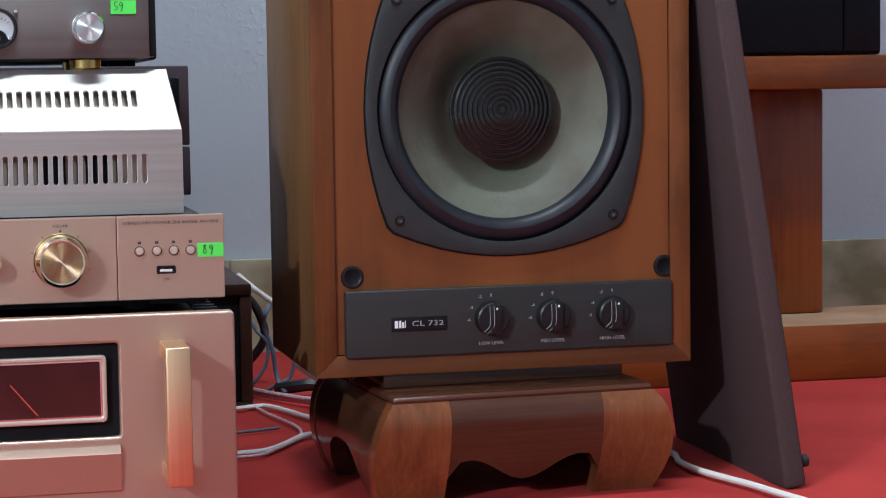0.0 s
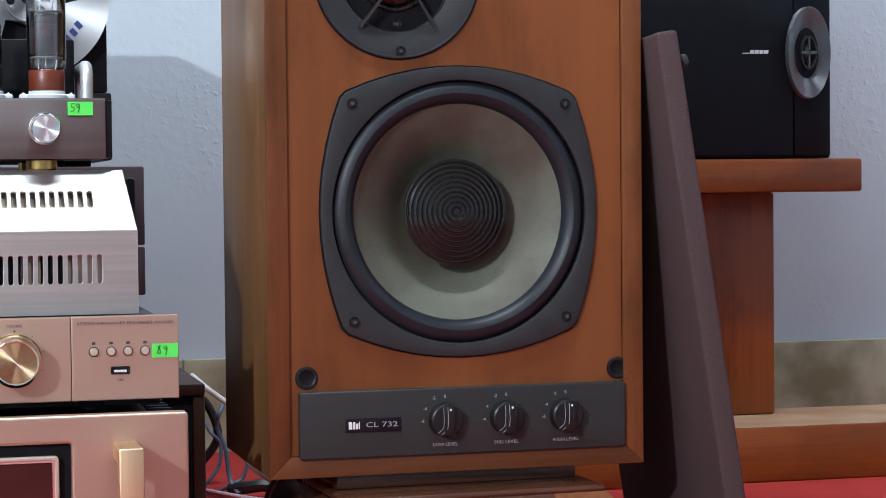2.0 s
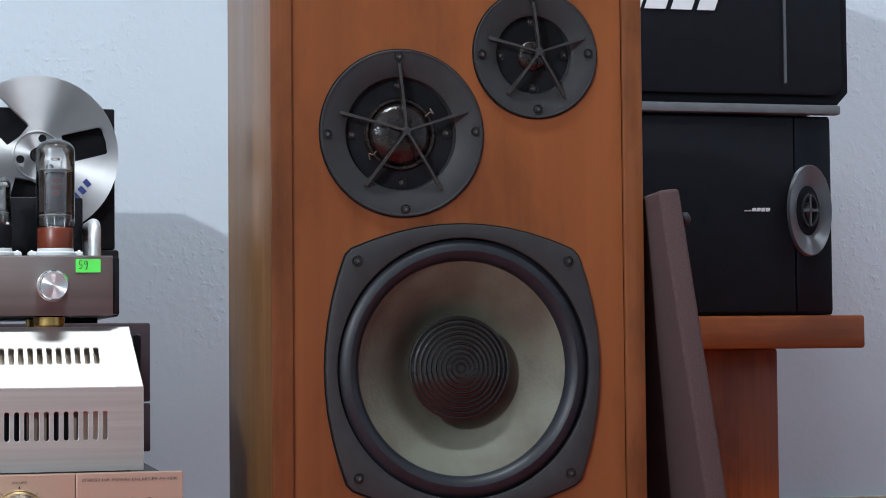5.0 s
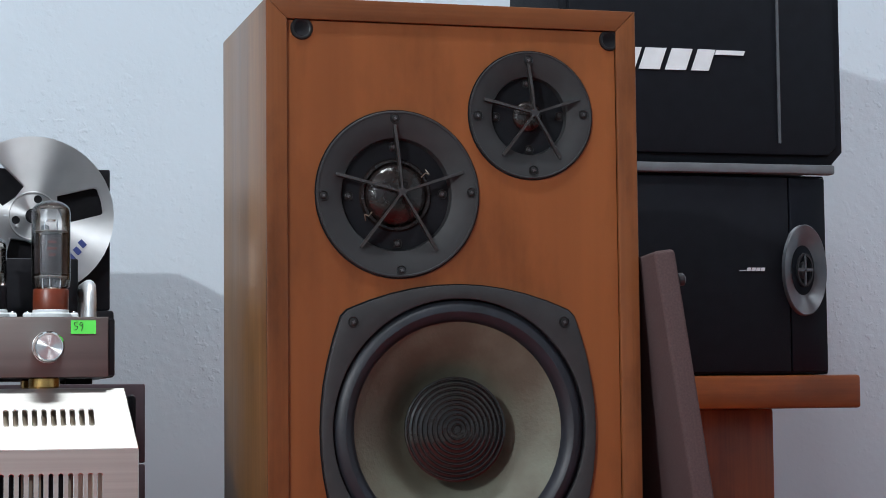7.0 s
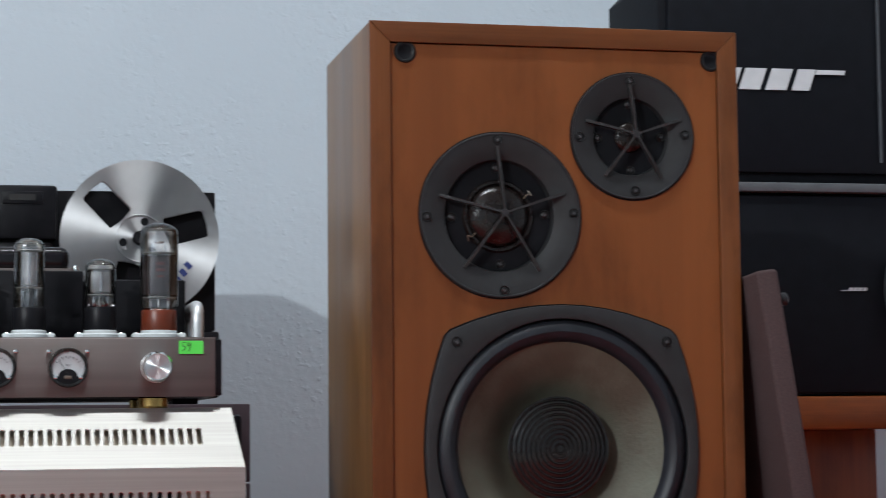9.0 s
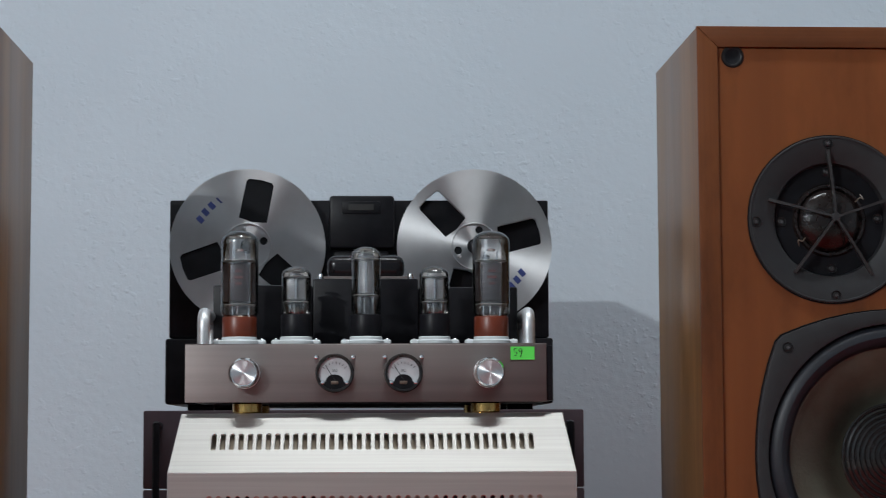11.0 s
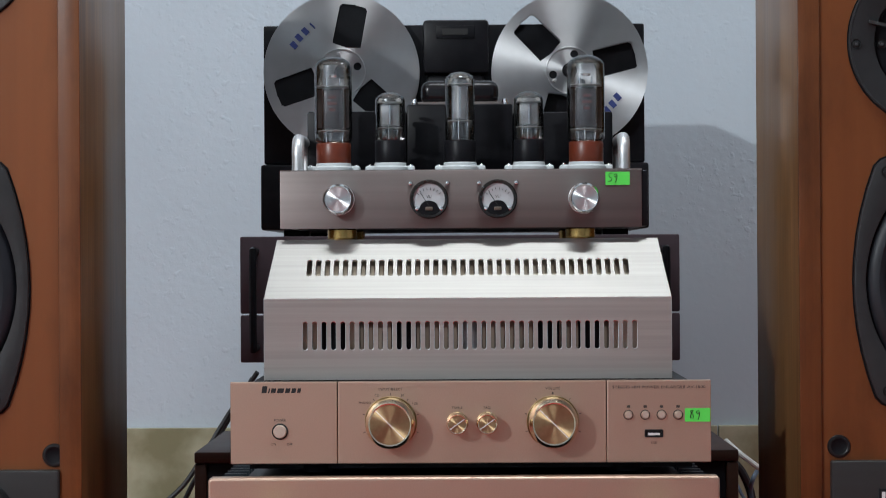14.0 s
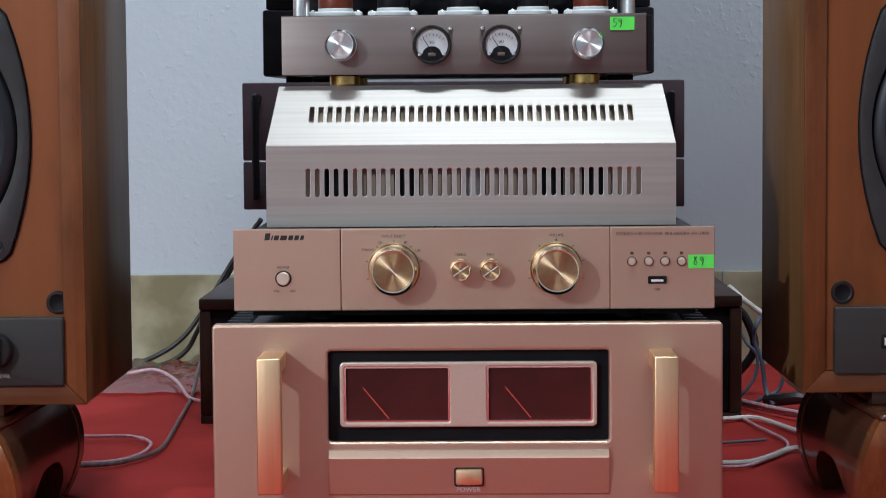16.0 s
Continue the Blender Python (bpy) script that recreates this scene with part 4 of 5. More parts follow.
def knob(parent, x, z, r, depth, y, mt, name="knob", angle=-45, collar=True, line=True, label=""):
    prof = [(0, -depth), (r * 0.80, -depth), (r * 0.83, -depth + 0.0006), (r * 0.95, -depth * 0.86), (r * 0.97, -depth * 0.80), (r * 0.97, -0.004), (r, -0.003), (r, 0.0)]
    k = part(name, lathe(prof, 56), mt, parent, label, at(x, y, z))
    shine = GOLDPOL if mt is GOLDKNOB else STEELPOL
    part("polished_rim", lathe([(r * 0.80, -depth - 0.0002), (r * 0.85, -depth - 0.0003), (r * 0.965, -depth * 0.86), (r * 0.985, -depth * 0.80), (r * 0.975, -depth * 0.5)], 56), shine, k, "polished bevelled rim")
    if line:
        # white bar paints the bright streak that light draws across the spun face
        part("pointer_or_glint_line", box(-r * 0.80, r * 0.80, -depth - 0.0004, -depth + 0.0002, -0.00035, 0.00035), WHITE, k, m=at(0, 0, 0, 0, -angle, 0), smooth=False)
    return k


# ---- stereo amplifier with gold front ----
pa = thing("stereo_amplifier", "slim rose-gold stereo amplifier with gold knobs and a green sticker", "amplifier")
for xa, xb in ((-0.215, -0.11915), (-0.11865, 0.12155), (0.12205, 0.215)):
    part("front_panel", prism(roundrect(xa, xb, 0.1970, 0.2705, 0.0008), 0.007, bevel=0.0008), GOLDPANEL, pa, "brushed rose-gold face plate", at(0, 0.0, 0), angle=10)
part("chassis", box(-0.205, 0.205, 0.007, 0.30, 0.200, 0.266, 0.002), BLACKM, pa)
for x in (-0.14, 0.14):
    for y in (0.03, 0.27):
        part("foot", lathe([(0, 0.188), (0.014, 0.188), (0.015, 0.19), (0.015, 0.201), (0, 0.201)], 24, "z"), BLACKM, pa, m=at(x, y, 0))
# black sheet that stands in for the shade beneath the amplifier
part("under_shadow_plate", box(-0.2, 0.2, 0.02, 0.3, 0.191, 0.1995), BLACKM, pa)
for x, cx in ((-0.0712, "input_knob"), (0.0738, "volume_knob")):
    knob(pa, x, 0.2338, 0.0222, 0.026, 0, GOLDKNOB, cx, -45, label="machined gold rotary knob")
    part("skirt_ring", lathe([(0.0222, 0.0), (0.0232, -0.001), (0.0235, 0.0)], 48), GOLDKNOB, pa, m=at(x, 0, 0.2338))
for x, cx in ((-0.0118, "treble_knob"), (0.0150, "bass_knob")):
    knob(pa, x, 0.2332, 0.0097, 0.018, 0, GOLDKNOB, cx, 35, label="small gold tone knob")
part("power_switch", lathe([(0, -0.004), (0.0052, -0.004), (0.006, -0.003), (0.006, 0)], 32), GOLDPALE, pa, "round push power switch", at(-0.1705, 0, 0.2262))
part("switch_ring", lathe([(0.006, -0.001), (0.0065, -0.0022), (0.0072, -0.0015), (0.0073, 0)], 32), INK, pa, m=at(-0.1705, 0, 0.2262))
for x in (0.1412, 0.1562, 0.1708, 0.1855):
    b = part("push_button", lathe([(0, -0.004), (0.0028, -0.004), (0.0034, -0.003), (0.0036, 0)], 24), GOLDPALE, pa, "tiny metal push button", at(x, 0, 0.2396))
    part("button_ring", lathe([(0.0038, -0.0006), (0.0041, -0.0010), (0.0044, -0.0006), (0.0045, 0)], 24), PRINT, b)
    part("button_label", box(-0.0015, 0.0015, -0.0003, 0, 0.0062, 0.0085), PRINT, b, smooth=False)
usb = part("usb_port", prism(roundrect(0.1555, 0.1722, 0.2195, 0.2265, 0.0012), 0.003, holes=[roundrect(0.1570, 0.1707, 0.2208, 0.2252, 0.0005)]), KNOBBLK, pa, "black-rimmed usb socket", at(0, -0.0012, 0))
part("usb_tongue", box(0.1585, 0.1692, -0.0010, -0.0001, 0.2214, 0.2234), WHITE, pa)
part("usb_inside", box(0.1570, 0.1707, -0.0002, 0.0004, 0.2208, 0.2252), BLACKM, pa)
words("USB", 0.0021, PRINT, pa, at(0.1638, -0.0002, 0.2145))
words("STEREO HIFI POWER ENLARGER AV-1800", 0.0026, PRINT, pa, at(0.1685, -0.0002, 0.2642), width=0.083)
words("VOLUME", 0.0024, PRINT, pa, at(0.0738, -0.0002, 0.2635))
words("INPUT SELECT", 0.0024, PRINT, pa, at(-0.0712, -0.0002, 0.2635))
words("PHONO", 0.0021, PRINT, pa, at(-0.0945, -0.0002, 0.2515))
words("CD", 0.0021, PRINT, pa, at(-0.0835, -0.0002, 0.2580))
words("BT", 0.0021, PRINT, pa, at(-0.0605, -0.0002, 0.2580))
words("USB", 0.0021, PRINT, pa, at(-0.0495, -0.0002, 0.2505))
words("TREBLE", 0.0021, PRINT, pa, at(-0.0118, -0.0002, 0.2466))
words("BASS", 0.0021, PRINT, pa, at(0.0150, -0.0002, 0.2466))
words("POWER", 0.0022, PRINT, pa, at(-0.1705, -0.0002, 0.2362))
words("ON", 0.0021, PRINT, pa, at(-0.1765, -0.0002, 0.2148))
words("OFF", 0.0021, PRINT, pa, at(-0.1620, -0.0002, 0.2148))
part("up_mark", prism([(-0.0012, 0), (0.0012, 0), (0, 0.002)], 0.0004), PRINT, pa, m=at(0.0738, -0.0003, 0.2588), smooth=False)
for k in range(7):
    a = radians(200 - k * 36.7)
    for x in (-0.0712, 0.0738):
        part("tick", box(-0.0003, 0.0003, -0.0003, 0, -0.001, 0.001), PRINT, pa, m=at(x + 0.0252 * math.cos(a), 0, 0.2338 + 0.0252 * math.sin(a), 0, 90 - math.degrees(a), 0), smooth=False)
# maker's mark as slanted bars
for k, (bw, bh, dx) in enumerate(((0.0045, 0.0062, 0), (0.0012, 0.0042, 0.0058), (0.0042, 0.0042, 0.0082), (0.0058, 0.0042, 0.0138), (0.0042, 0.0042, 0.0210), (0.0038, 0.0042, 0.0266), (0.0030, 0.0042, 0.0318))):
    b = prism([(0, 0), (bw, 0), (bw + 0.001, bh), (0.001, bh)], 0.0004)
    part("mark_bar", b, INK, pa, m=at(-0.1870 + dx, -0.0003, 0.2607), smooth=False)


def sticker(x0, x1, z0, z1, y, stroke):
    s = tagged(part("price_sticker", box(x0, x1, y, y + 0.0003, z0, z1), GREEN), "fluorescent green paper price sticker stuck on the front", "sticker")
    for pts in stroke:
        part("pen_stroke", sweep([(px, y - 0.0003, pz) for px, pz in pts], 0.00028, 5, 4), INK, s, "handwritten ink stroke")
    return s


sticker(0.1915, 0.2142, 0.2332, 0.2453, -0.0008, [
    [(0.1985, 0.2435), (0.1965, 0.2425), (0.1985, 0.2400), (0.1990, 0.2370), (0.1965, 0.2368), (0.1968, 0.2395), (0.1990, 0.2435)],
    [(0.2048, 0.2424), (0.2030, 0.2432), (0.2018, 0.2416), (0.2030, 0.2402), (0.2047, 0.2418), (0.2043, 0.2385), (0.2032, 0.2350)]])

INNER = mat("inner_screen", (0.55, 0.46, 0.36), 0.5, second=(0.34, 0.27, 0.2), scale=25, stretch=(1, 1, 0.2))

SCREEN = mat("dull_brown_screen", (0.30, 0.235, 0.18), 0.55, second=(0.16, 0.12, 0.09), scale=30, stretch=(1, 1, 0.2))

# ---- silver caged amplifier ----
sa = thing("silver_amplifier", "brushed silver amplifier with a slotted sloping metal cage", "amplifier")
lx0, lx1, SY = -0.1868, 0.1828, 0.02
N, pitch = 36, (0.149 + 0.149) / 35
holes = [slot(-0.149 + i * pitch, 0.3108, 0.0040, 0.0252) for i in range(N)]
sheet = part("front_plate", prism([(lx0, 0.2705), (lx1, 0.2705), (lx1, 0.3445), (lx0, 0.3445)], 0.0018, bevel=0.0005, holes=holes), SILVER, sa, "slotted brushed front plate", at(0, SY, 0), smooth=False)
polish_edges(sheet, STEELPOL)
slope = math.hypot(0.065, 0.054)
tilt = math.degrees(math.atan2(0.065, 0.054))
hs = [slot(-0.1475 + i * (0.2915 / 35), slope * 0.515, 0.0039, slope * 0.27) for i in range(N)]
sheet = part("sloping_plate", prism([(lx0, 0.0), (lx1, 0.0), (lx1 - 0.0065, slope), (lx0 + 0.0065, slope)], 0.0018, bevel=0.0005, holes=hs), SILVER, sa, "slotted sloping plate", at(0, SY, 0.3445, -tilt, 0, 0), smooth=False)
polish_edges(sheet, STEELPOL)
th = [slot(-0.160 + i * 0.0091, 0.105, 0.0052, 0.170) for i in range(36)]
part("top_plate", prism([(lx0 + 0.0065, 0.0), (lx1 - 0.0065, 0.0), (lx1 - 0.0065, 0.215), (lx0 + 0.0065, 0.215)], 0.0014, holes=th), SILVER, sa, "slotted top plate", at(0, SY + 0.065, 0.3985, -90, 0, 0), smooth=False)
for s, xx in ((-1, lx0), (1, lx1 - 0.0016)):
    b = bmesh.new()
    vs = [b.verts.new((xx, y, z)) for y, z in ((SY + 0.0016, 0.2705), (0.30, 0.2705), (0.30, 0.397), (SY + 0.066, 0.397), (SY + 0.0016, 0.3445))]
    f = b.faces.new(vs)
    e = bmesh.ops.extrude_face_region(b, geom=[f])
    bmesh.ops.translate(b, verts=[v for v in e["geom"] if isinstance(v, bmesh.types.BMVert)], vec=(0.0016, 0, 0))
    for v in b.verts:
        if v.co.z > 0.36:
            v.co.x -= s * 0.0065
    part("side_plate", b, SILVER, sa, smooth=False)
for x in (-0.124, -0.06, 0.0, 0.07, 0.110):
    part("inner_tube", lathe([(0, 0.004), (0.012, 0.003), (0.013, 0.0), (0.013, -0.05), (0, -0.05)], 20, "z"), BLACKM if x != 0.0 else PLATE, sa, m=at(x, SY + 0.018, 0.335))
part("inner_chassis", box(-0.18, 0.176, 0.03, 0.29, 0.272, 0.285), BLACKM, sa)
part("inner_cover", prism([(-0.168, 0.0), (0.164, 0.0), (0.164, slope - 0.022), (-0.168, slope - 0.022)], 0.002), INNER, sa, "brown inner cover", at(0, SY + 0.022, 0.3475, -tilt, 0, 0), smooth=False)
for xa, xb in ((-0.1625, -0.1375), (-0.1105, -0.1035), (0.1275, 0.1555)):
    part("bracket", box(xa, xb, SY + 0.006, SY + 0.008, 0.286, 0.338), INNER, sa, "pale inner bracket", smooth=False)
part("inner_screen", box(-0.165, 0.16, SY + 0.012, SY + 0.014, 0.286, 0.338), SCREEN, sa, "dull inner screen", smooth=False)
for x in (-0.196, 0.192):
    part("terminal_knob", box(x - 0.008, x + 0.006, 0.27, 0.295, 0.266, 0.2845, 0.003), BLACKM, sa, "black rear terminal")

HANDLEALU = mat("satin_handle", (0.72, 0.73, 0.74), 0.45, metal=0.8, second=(0.64, 0.65, 0.66), scale=200)

# ---- tube amplifier ----
ta = thing("tube_amplifier", "steel tube amplifier with five glass tubes and two round meters", "tube amplifier")
AY = 0.076
ax0, ax1, az0, az1 = -0.1765, 0.1610, 0.4085, 0.4625
part("front_panel", box(ax0, ax1, AY, AY + 0.003, az0, az1, 0.0008), STEEL, ta, "brushed steel front plate")
part("chassis", box(ax0 + 0.002, ax1 + 0.006, AY + 0.003, 0.27, az0 + 0.001, az1 - 0.001, 0.001), BLACKM, ta)
part("chassis_lip", box(ax0, ax1, AY + 0.001, AY + 0.012, az1 - 0.001, az1 + 0.0008), STEEL, ta)
for x in (-0.1195, 0.1045):
    for y in (AY + 0.02, 0.24):
        part("foot", lathe([(0, 0.3985), (0.0125, 0.3985), (0.014, 0.400), (0.014, 0.4075), (0.012, 0.409), (0, 0.409)], 28, "z"), BRASS, ta, "turned brass foot", at(x, y, 0))
for x in (-0.1212, 0.1070):
    knob(ta, x, 0.4357, 0.0145, 0.017, AY, KNOBALU, "volume_knob", -48 if x < 0 else -35, label="machined aluminium knob")
for x in (-0.0372, 0.0268):
    mt = part("meter", lathe([(0.0146, -0.004), (0.0150, -0.0066), (0.0172, -0.0070), (0.0182, -0.005), (0.0182, 0.0)], 48), GLOSSBLK, ta, "round black-rimmed level meter", at(x, AY, 0.4355))
    part("meter_face", lathe([(0, -0.004), (0.0155, -0.004), (0.0155, -0.001)], 40), METERFACE, mt, "white meter dial")
    low = [(0.0148 * math.cos(radians(q)), 0.0148 * math.sin(radians(q))) for q in range(214, 330, 8)]
    arch = [(0.0085 * math.cos(radians(q)), -0.0078 + 0.0066 * math.sin(radians(q))) for q in range(0, 181, 15)]
    part("mask", prism(low + arch, 0.0008), VOID, mt, m=at(0, -0.0048, 0), smooth=False)
    part("movement", box(-0.0034, 0.0034, -0.0058, -0.0046, -0.0105, -0.0072, 0.0008), LEAD, mt, "brass meter movement")
    part("needle", box(-0.0003, 0.0003, -0.0054, -0.0050, 0.0, 0.0165), INK, mt, m=at(0.001, 0, -0.0075, 0, -34, 0), smooth=False)
    for k in range(8):
        a = radians(140 - k * 14)
        part("scale_tick", box(-0.00025, 0.00025, -0.0045, -0.0040, -0.0011, 0.0011), INK, mt, m=at(0.0135 * math.cos(a), 0, -0.003 + 0.0125 * math.sin(a), 0, 90 - math.degrees(a), 0), smooth=False)
    words("VU", 0.0026, INK, mt, at(0.0, -0.0043, 0.0022))
    for sx, sz in ((-1, 1), (1, 1), (-1, -1), (1, -1)):
        part("screw", lathe([(0, -0.0035 if sz > 0 else -0.0075), (0.0016, -0.003 if sz > 0 else -0.007), (0.0022, -0.001 if sz > 0 else -0.0045), (0.0022, 0.0)], 14), CHROME, mt, "small chrome screw", at(sx * (0.0172 if sz > 0 else 0.0112), 0, sz * (0.0150 if sz > 0 else 0.0088)))
sticker(0.1272, 0.1497, 0.4478, 0.4600, AY - 0.0005, [
    [(0.1335, 0.4585), (0.1305, 0.4580), (0.1310, 0.4550), (0.1330, 0.4545), (0.1325, 0.4520), (0.1300, 0.4512)],
    [(0.1380, 0.4572), (0.1362, 0.4581), (0.1350, 0.4564), (0.1363, 0.4549), (0.1380, 0.4567), (0.1375, 0.4532), (0.1362, 0.4502)]])


def socket(parent, x, y, r):
    s = part("tube_socket", lathe([(0, 0.4625), (r * 1.16, 0.4625), (r * 1.18, 0.4635), (r * 1.18, 0.4678), (r * 1.10, 0.4686), (r * 1.02, 0.4690), (r * 1.02, 0.4715), (r * 0.98, 0.4722), (0, 0.4722)], 32, "z"), CERAMIC, parent, "white ceramic tube socket", at(x, y, 0))
    for sx in (-1, 1):
        part("lug", box(sx * r * 1.24 - 0.005, sx * r * 1.24 + 0.005, -0.006, 0.006, 0.4626, 0.4692, 0.0018, 3), CERAMIC, s)
        part("lug_screw", lathe([(0, 0.4706), (0.0018, 0.4704), (0.0024, 0.4696), (0.0024, 0.468)], 12, "z"), CHROME, s, m=at(sx * r * 1.30, 0, 0))


def tube(x, y, rg, rb, zb, zt, base, anode_r, a0, a1, slim=False):
    t = tagged(new("vacuum_tube"), "clear glass vacuum tube with a brown base" if base is BAKELITE else "clear glass vacuum tube with a black base", "vacuum tube", "amplifier tubes")
    t.matrix_basis = at(x, y, 0)
    part("base", lathe([(0, 0.470), (rb * 0.97, 0.470), (rb, 0.4715), (rb, zb - 0.001), (rb * 0.97, zb), (0, zb)], 36, "z"), base, t, "brown bakelite tube base" if base is BAKELITE else "black tube base")
    dome = [(rg * math.cos(radians(a)), zt - rg * 0.62 + rg * 0.62 * math.sin(radians(a))) for a in range(0, 90, 12)] + [(0.0, zt)]
    outer = [(rb * 0.9, zb + 0.0002), (rg * 0.98, zb + 0.003), (rg, zb + 0.008)] + dome
    k = 0.0010
    inner = [(max(r - k, 0.0), h - (k if r < rg * 0.9 and h > zb + 0.02 else 0)) for r, h in outer][::-1]
    g = part("envelope", lathe(outer + inner, 40, "z"), GLASS, t, "clear glass envelope")
    g.visible_shadow = False
    if base is BAKELITE:
        part("anode", box(-rg * 0.56, rg * 0.56, -rg * 0.42, rg * 0.42, a0, a1, 0.003, 3), PLATED, t, "dark grey ribbed anode")
        for sx in (-1, 1):
            part("anode_wing", box(sx * rg * 0.72 - rg * 0.12, sx * rg * 0.72 + rg * 0.12, -0.0006, 0.0006, a0 + 0.001, a1 - 0.001), PLATED, t)
        for rz_ in (0.25, 0.5, 0.75):
            zz = a0 + (a1 - a0) * rz_
            part("anode_rib", box(-rg * 0.55, rg * 0.55, -rg * 0.44, -rg * 0.40, zz - 0.0006, zz + 0.0006), PLATED, t)
        part("getter_cup", lathe([(0, a1 + 0.011), (0.0042, a1 + 0.011), (0.0046, a1 + 0.013), (0.0036, a1 + 0.0135)], 18, "z"), CHROME, t)
        for sx in (-1, 1):
            part("getter_post", box(sx * 0.006 - 0.0005, sx * 0.006 + 0.0005, -0.0005, 0.0005, a1 + 0.002, a1 + 0.011), CHROME, t)
    else:
        part("anode", lathe([(0, a0), (anode_r * 0.8, a0), (anode_r * 0.8, a1), (0, a1)], 24, "z") if slim else box(-anode_r, anode_r, -anode_r * 0.5, anode_r * 0.5, a0, a1, 0.002, 3), PLATE, t, "grey metal anode")
        part("anode_seam", box(-0.0007, 0.0007, -anode_r * 0.82, -anode_r * 0.3, a0 + 0.001, a1 - 0.001), CHROME, t)
        part("getter", lathe([(r * 0.90, h - 0.0018) for r, h in dome[5:]], 32, "z"), GETTER, t, "silvery getter flash")
        part("stem", lathe([(0, zb), (rg * 0.62, zb), (rg * 0.45, zb + 0.004), (rg * 0.30, a0 - 0.003), (0, a0 - 0.003)], 20, "z"), GLASS, t, "pressed glass stem")
    for h in (a0 - 0.002, a1 + 0.002):
        part("mica_disc", lathe([(0, h - 0.0003), (rg * 0.84, h - 0.0003), (rg * 0.84, h + 0.0003), (0, h + 0.0003)], 28, "z"), MICA, t, "clear mica spacer")
    for a in (20, 140, 260):
        part("support_rod", sweep([(rg * 0.5 * math.cos(radians(a)), rg * 0.5 * math.sin(radians(a)), zb + 0.0005), (rg * 0.55 * math.cos(radians(a)), rg * 0.55 * math.sin(radians(a)), a0)], 0.0006, 6, 1), CHROME, t)
    if base is BAKELITE:
        for zz, ww in ((0.533, 0.007), (0.527, 0.009), (0.521, 0.006)):
            part("printed_mark", box(-ww / 2, ww / 2, -rg - 0.0003, -rg + 0.0008, zz, zz + 0.0025), REDPRINT, t, "faint red printed mark")
        part("getter", lathe([(r * 0.92, h - 0.0016) for r, h in dome[3:]], 36, "z"), GETTER, t, "silvery getter flash")
    return t


for x, kind in ((-0.1295, 0), (-0.0752, 1), (-0.0082, 2), (0.0578, 1), (0.1125, 0)):
    y = 0.13
    if kind == 0:
        socket(ta, x, y, 0.0165)
        tube(x, y, 0.0180, 0.0165, 0.491, 0.5745, BAKELITE, 0.0145, 0.505, 0.5435)
    elif kind == 1:
        socket(ta, x, y, 0.0150)
        tube(x, y, 0.0143, 0.0148, 0.4935, 0.5400, BLACKM, 0.0092, 0.5075, 0.528)
    else:
        socket(ta, x, y, 0.0155)
        tube(x, y, 0.0142, 0.0152, 0.493, 0.5590, BLACKM, 0.0085, 0.514, 0.545, True)
for x in (-0.1625, 0.1475):
    part("carry_handle", sweep([(x, 0.115, 0.462), (x, 0.115, 0.484), (x, 0.122, 0.4925), (x, 0.135, 0.4945), (x, 0.20, 0.4945), (x, 0.212, 0.490), (x, 0.217, 0.482), (x, 0.217, 0.462)], 0.0060, 12, 5), HANDLEALU, ta, "bent aluminium carrying handle")
part("transformer_cover", box(-0.159, -0.061, 0.185, 0.265, 0.462, 0.526, 0.002), BLACKM, ta, "black transformer cover")
part("transformer_cover", box(0.044, 0.142, 0.185, 0.265, 0.462, 0.524, 0.002), BLACKM, ta, "black transformer cover")
tf = part("transformer_cover", box(-0.0605, 0.0435, 0.180, 0.265, 0.462, 0.532, 0.002), BLACKM, ta, "black mains transformer cover")
part("bell_end", box(-0.047, 0.030, 0.185, 0.26, 0.5322, 0.556, 0.009, 4), BELL, tf, "glossy black bell end")
part("lamination_edge", box(-0.050, 0.033, 0.183, 0.262, 0.5322, 0.5345), STEEL, tf)
for x in (-0.053, 0.036):
    part("bolt", lathe([(0, 0.538), (0.0025, 0.5375), (0.003, 0.5345), (0.004, 0.534), (0.004, 0.5318)], 14, "z"), CHROME, tf, m=at(x, 0.19, 0))

# ---- cables ----


def cable(name, pts, r, mt, label, flat=1.0):
    return tagged(part(name, sweep(pts, r, 8, 7, flat), mt), label, "cable")


# right of the stack
cable("speaker_cable", [(0.30, 0.78, 0.005), (0.335, 0.70, 0.005), (0.365, 0.635, 0.006), (0.395, 0.59, 0.007), (0.43, 0.56, 0.012), (0.47, 0.50, 0.05)], 0.0030, CABLEP, "pinkish clear speaker cable lying on the carpet")
cable("speaker_cable", [(0.305, 0.765, 0.010), (0.340, 0.685, 0.010), (0.370, 0.620, 0.011), (0.400, 0.578, 0.012), (0.44, 0.55, 0.016), (0.475, 0.49, 0.05)], 0.0028, CABLEP, "pinkish clear speaker cable lying on the carpet")
cable("mains_cable", [(0.26, 0.60, 0.005), (0.297, 0.591, 0.005), (0.320, 0.600, 0.005), (0.340, 0.588, 0.005), (0.373, 0.485, 0.005), (0.40, 0.40, 0.008), (0.45, 0.33, 0.01)], 0.0030, CABLEW, "white mains cable lying on the carpet")
cable("mains_cable", [(0.235, 0.30, 0.005), (0.260, 0.292, 0.005), (0.289, 0.300, 0.005), (0.315, 0.335, 0.005), (0.339, 0.376, 0.005), (0.357, 0.383, 0.005), (0.40, 0.36, 0.006)], 0.0032, CABLEW, "white mains cable lying on the carpet")
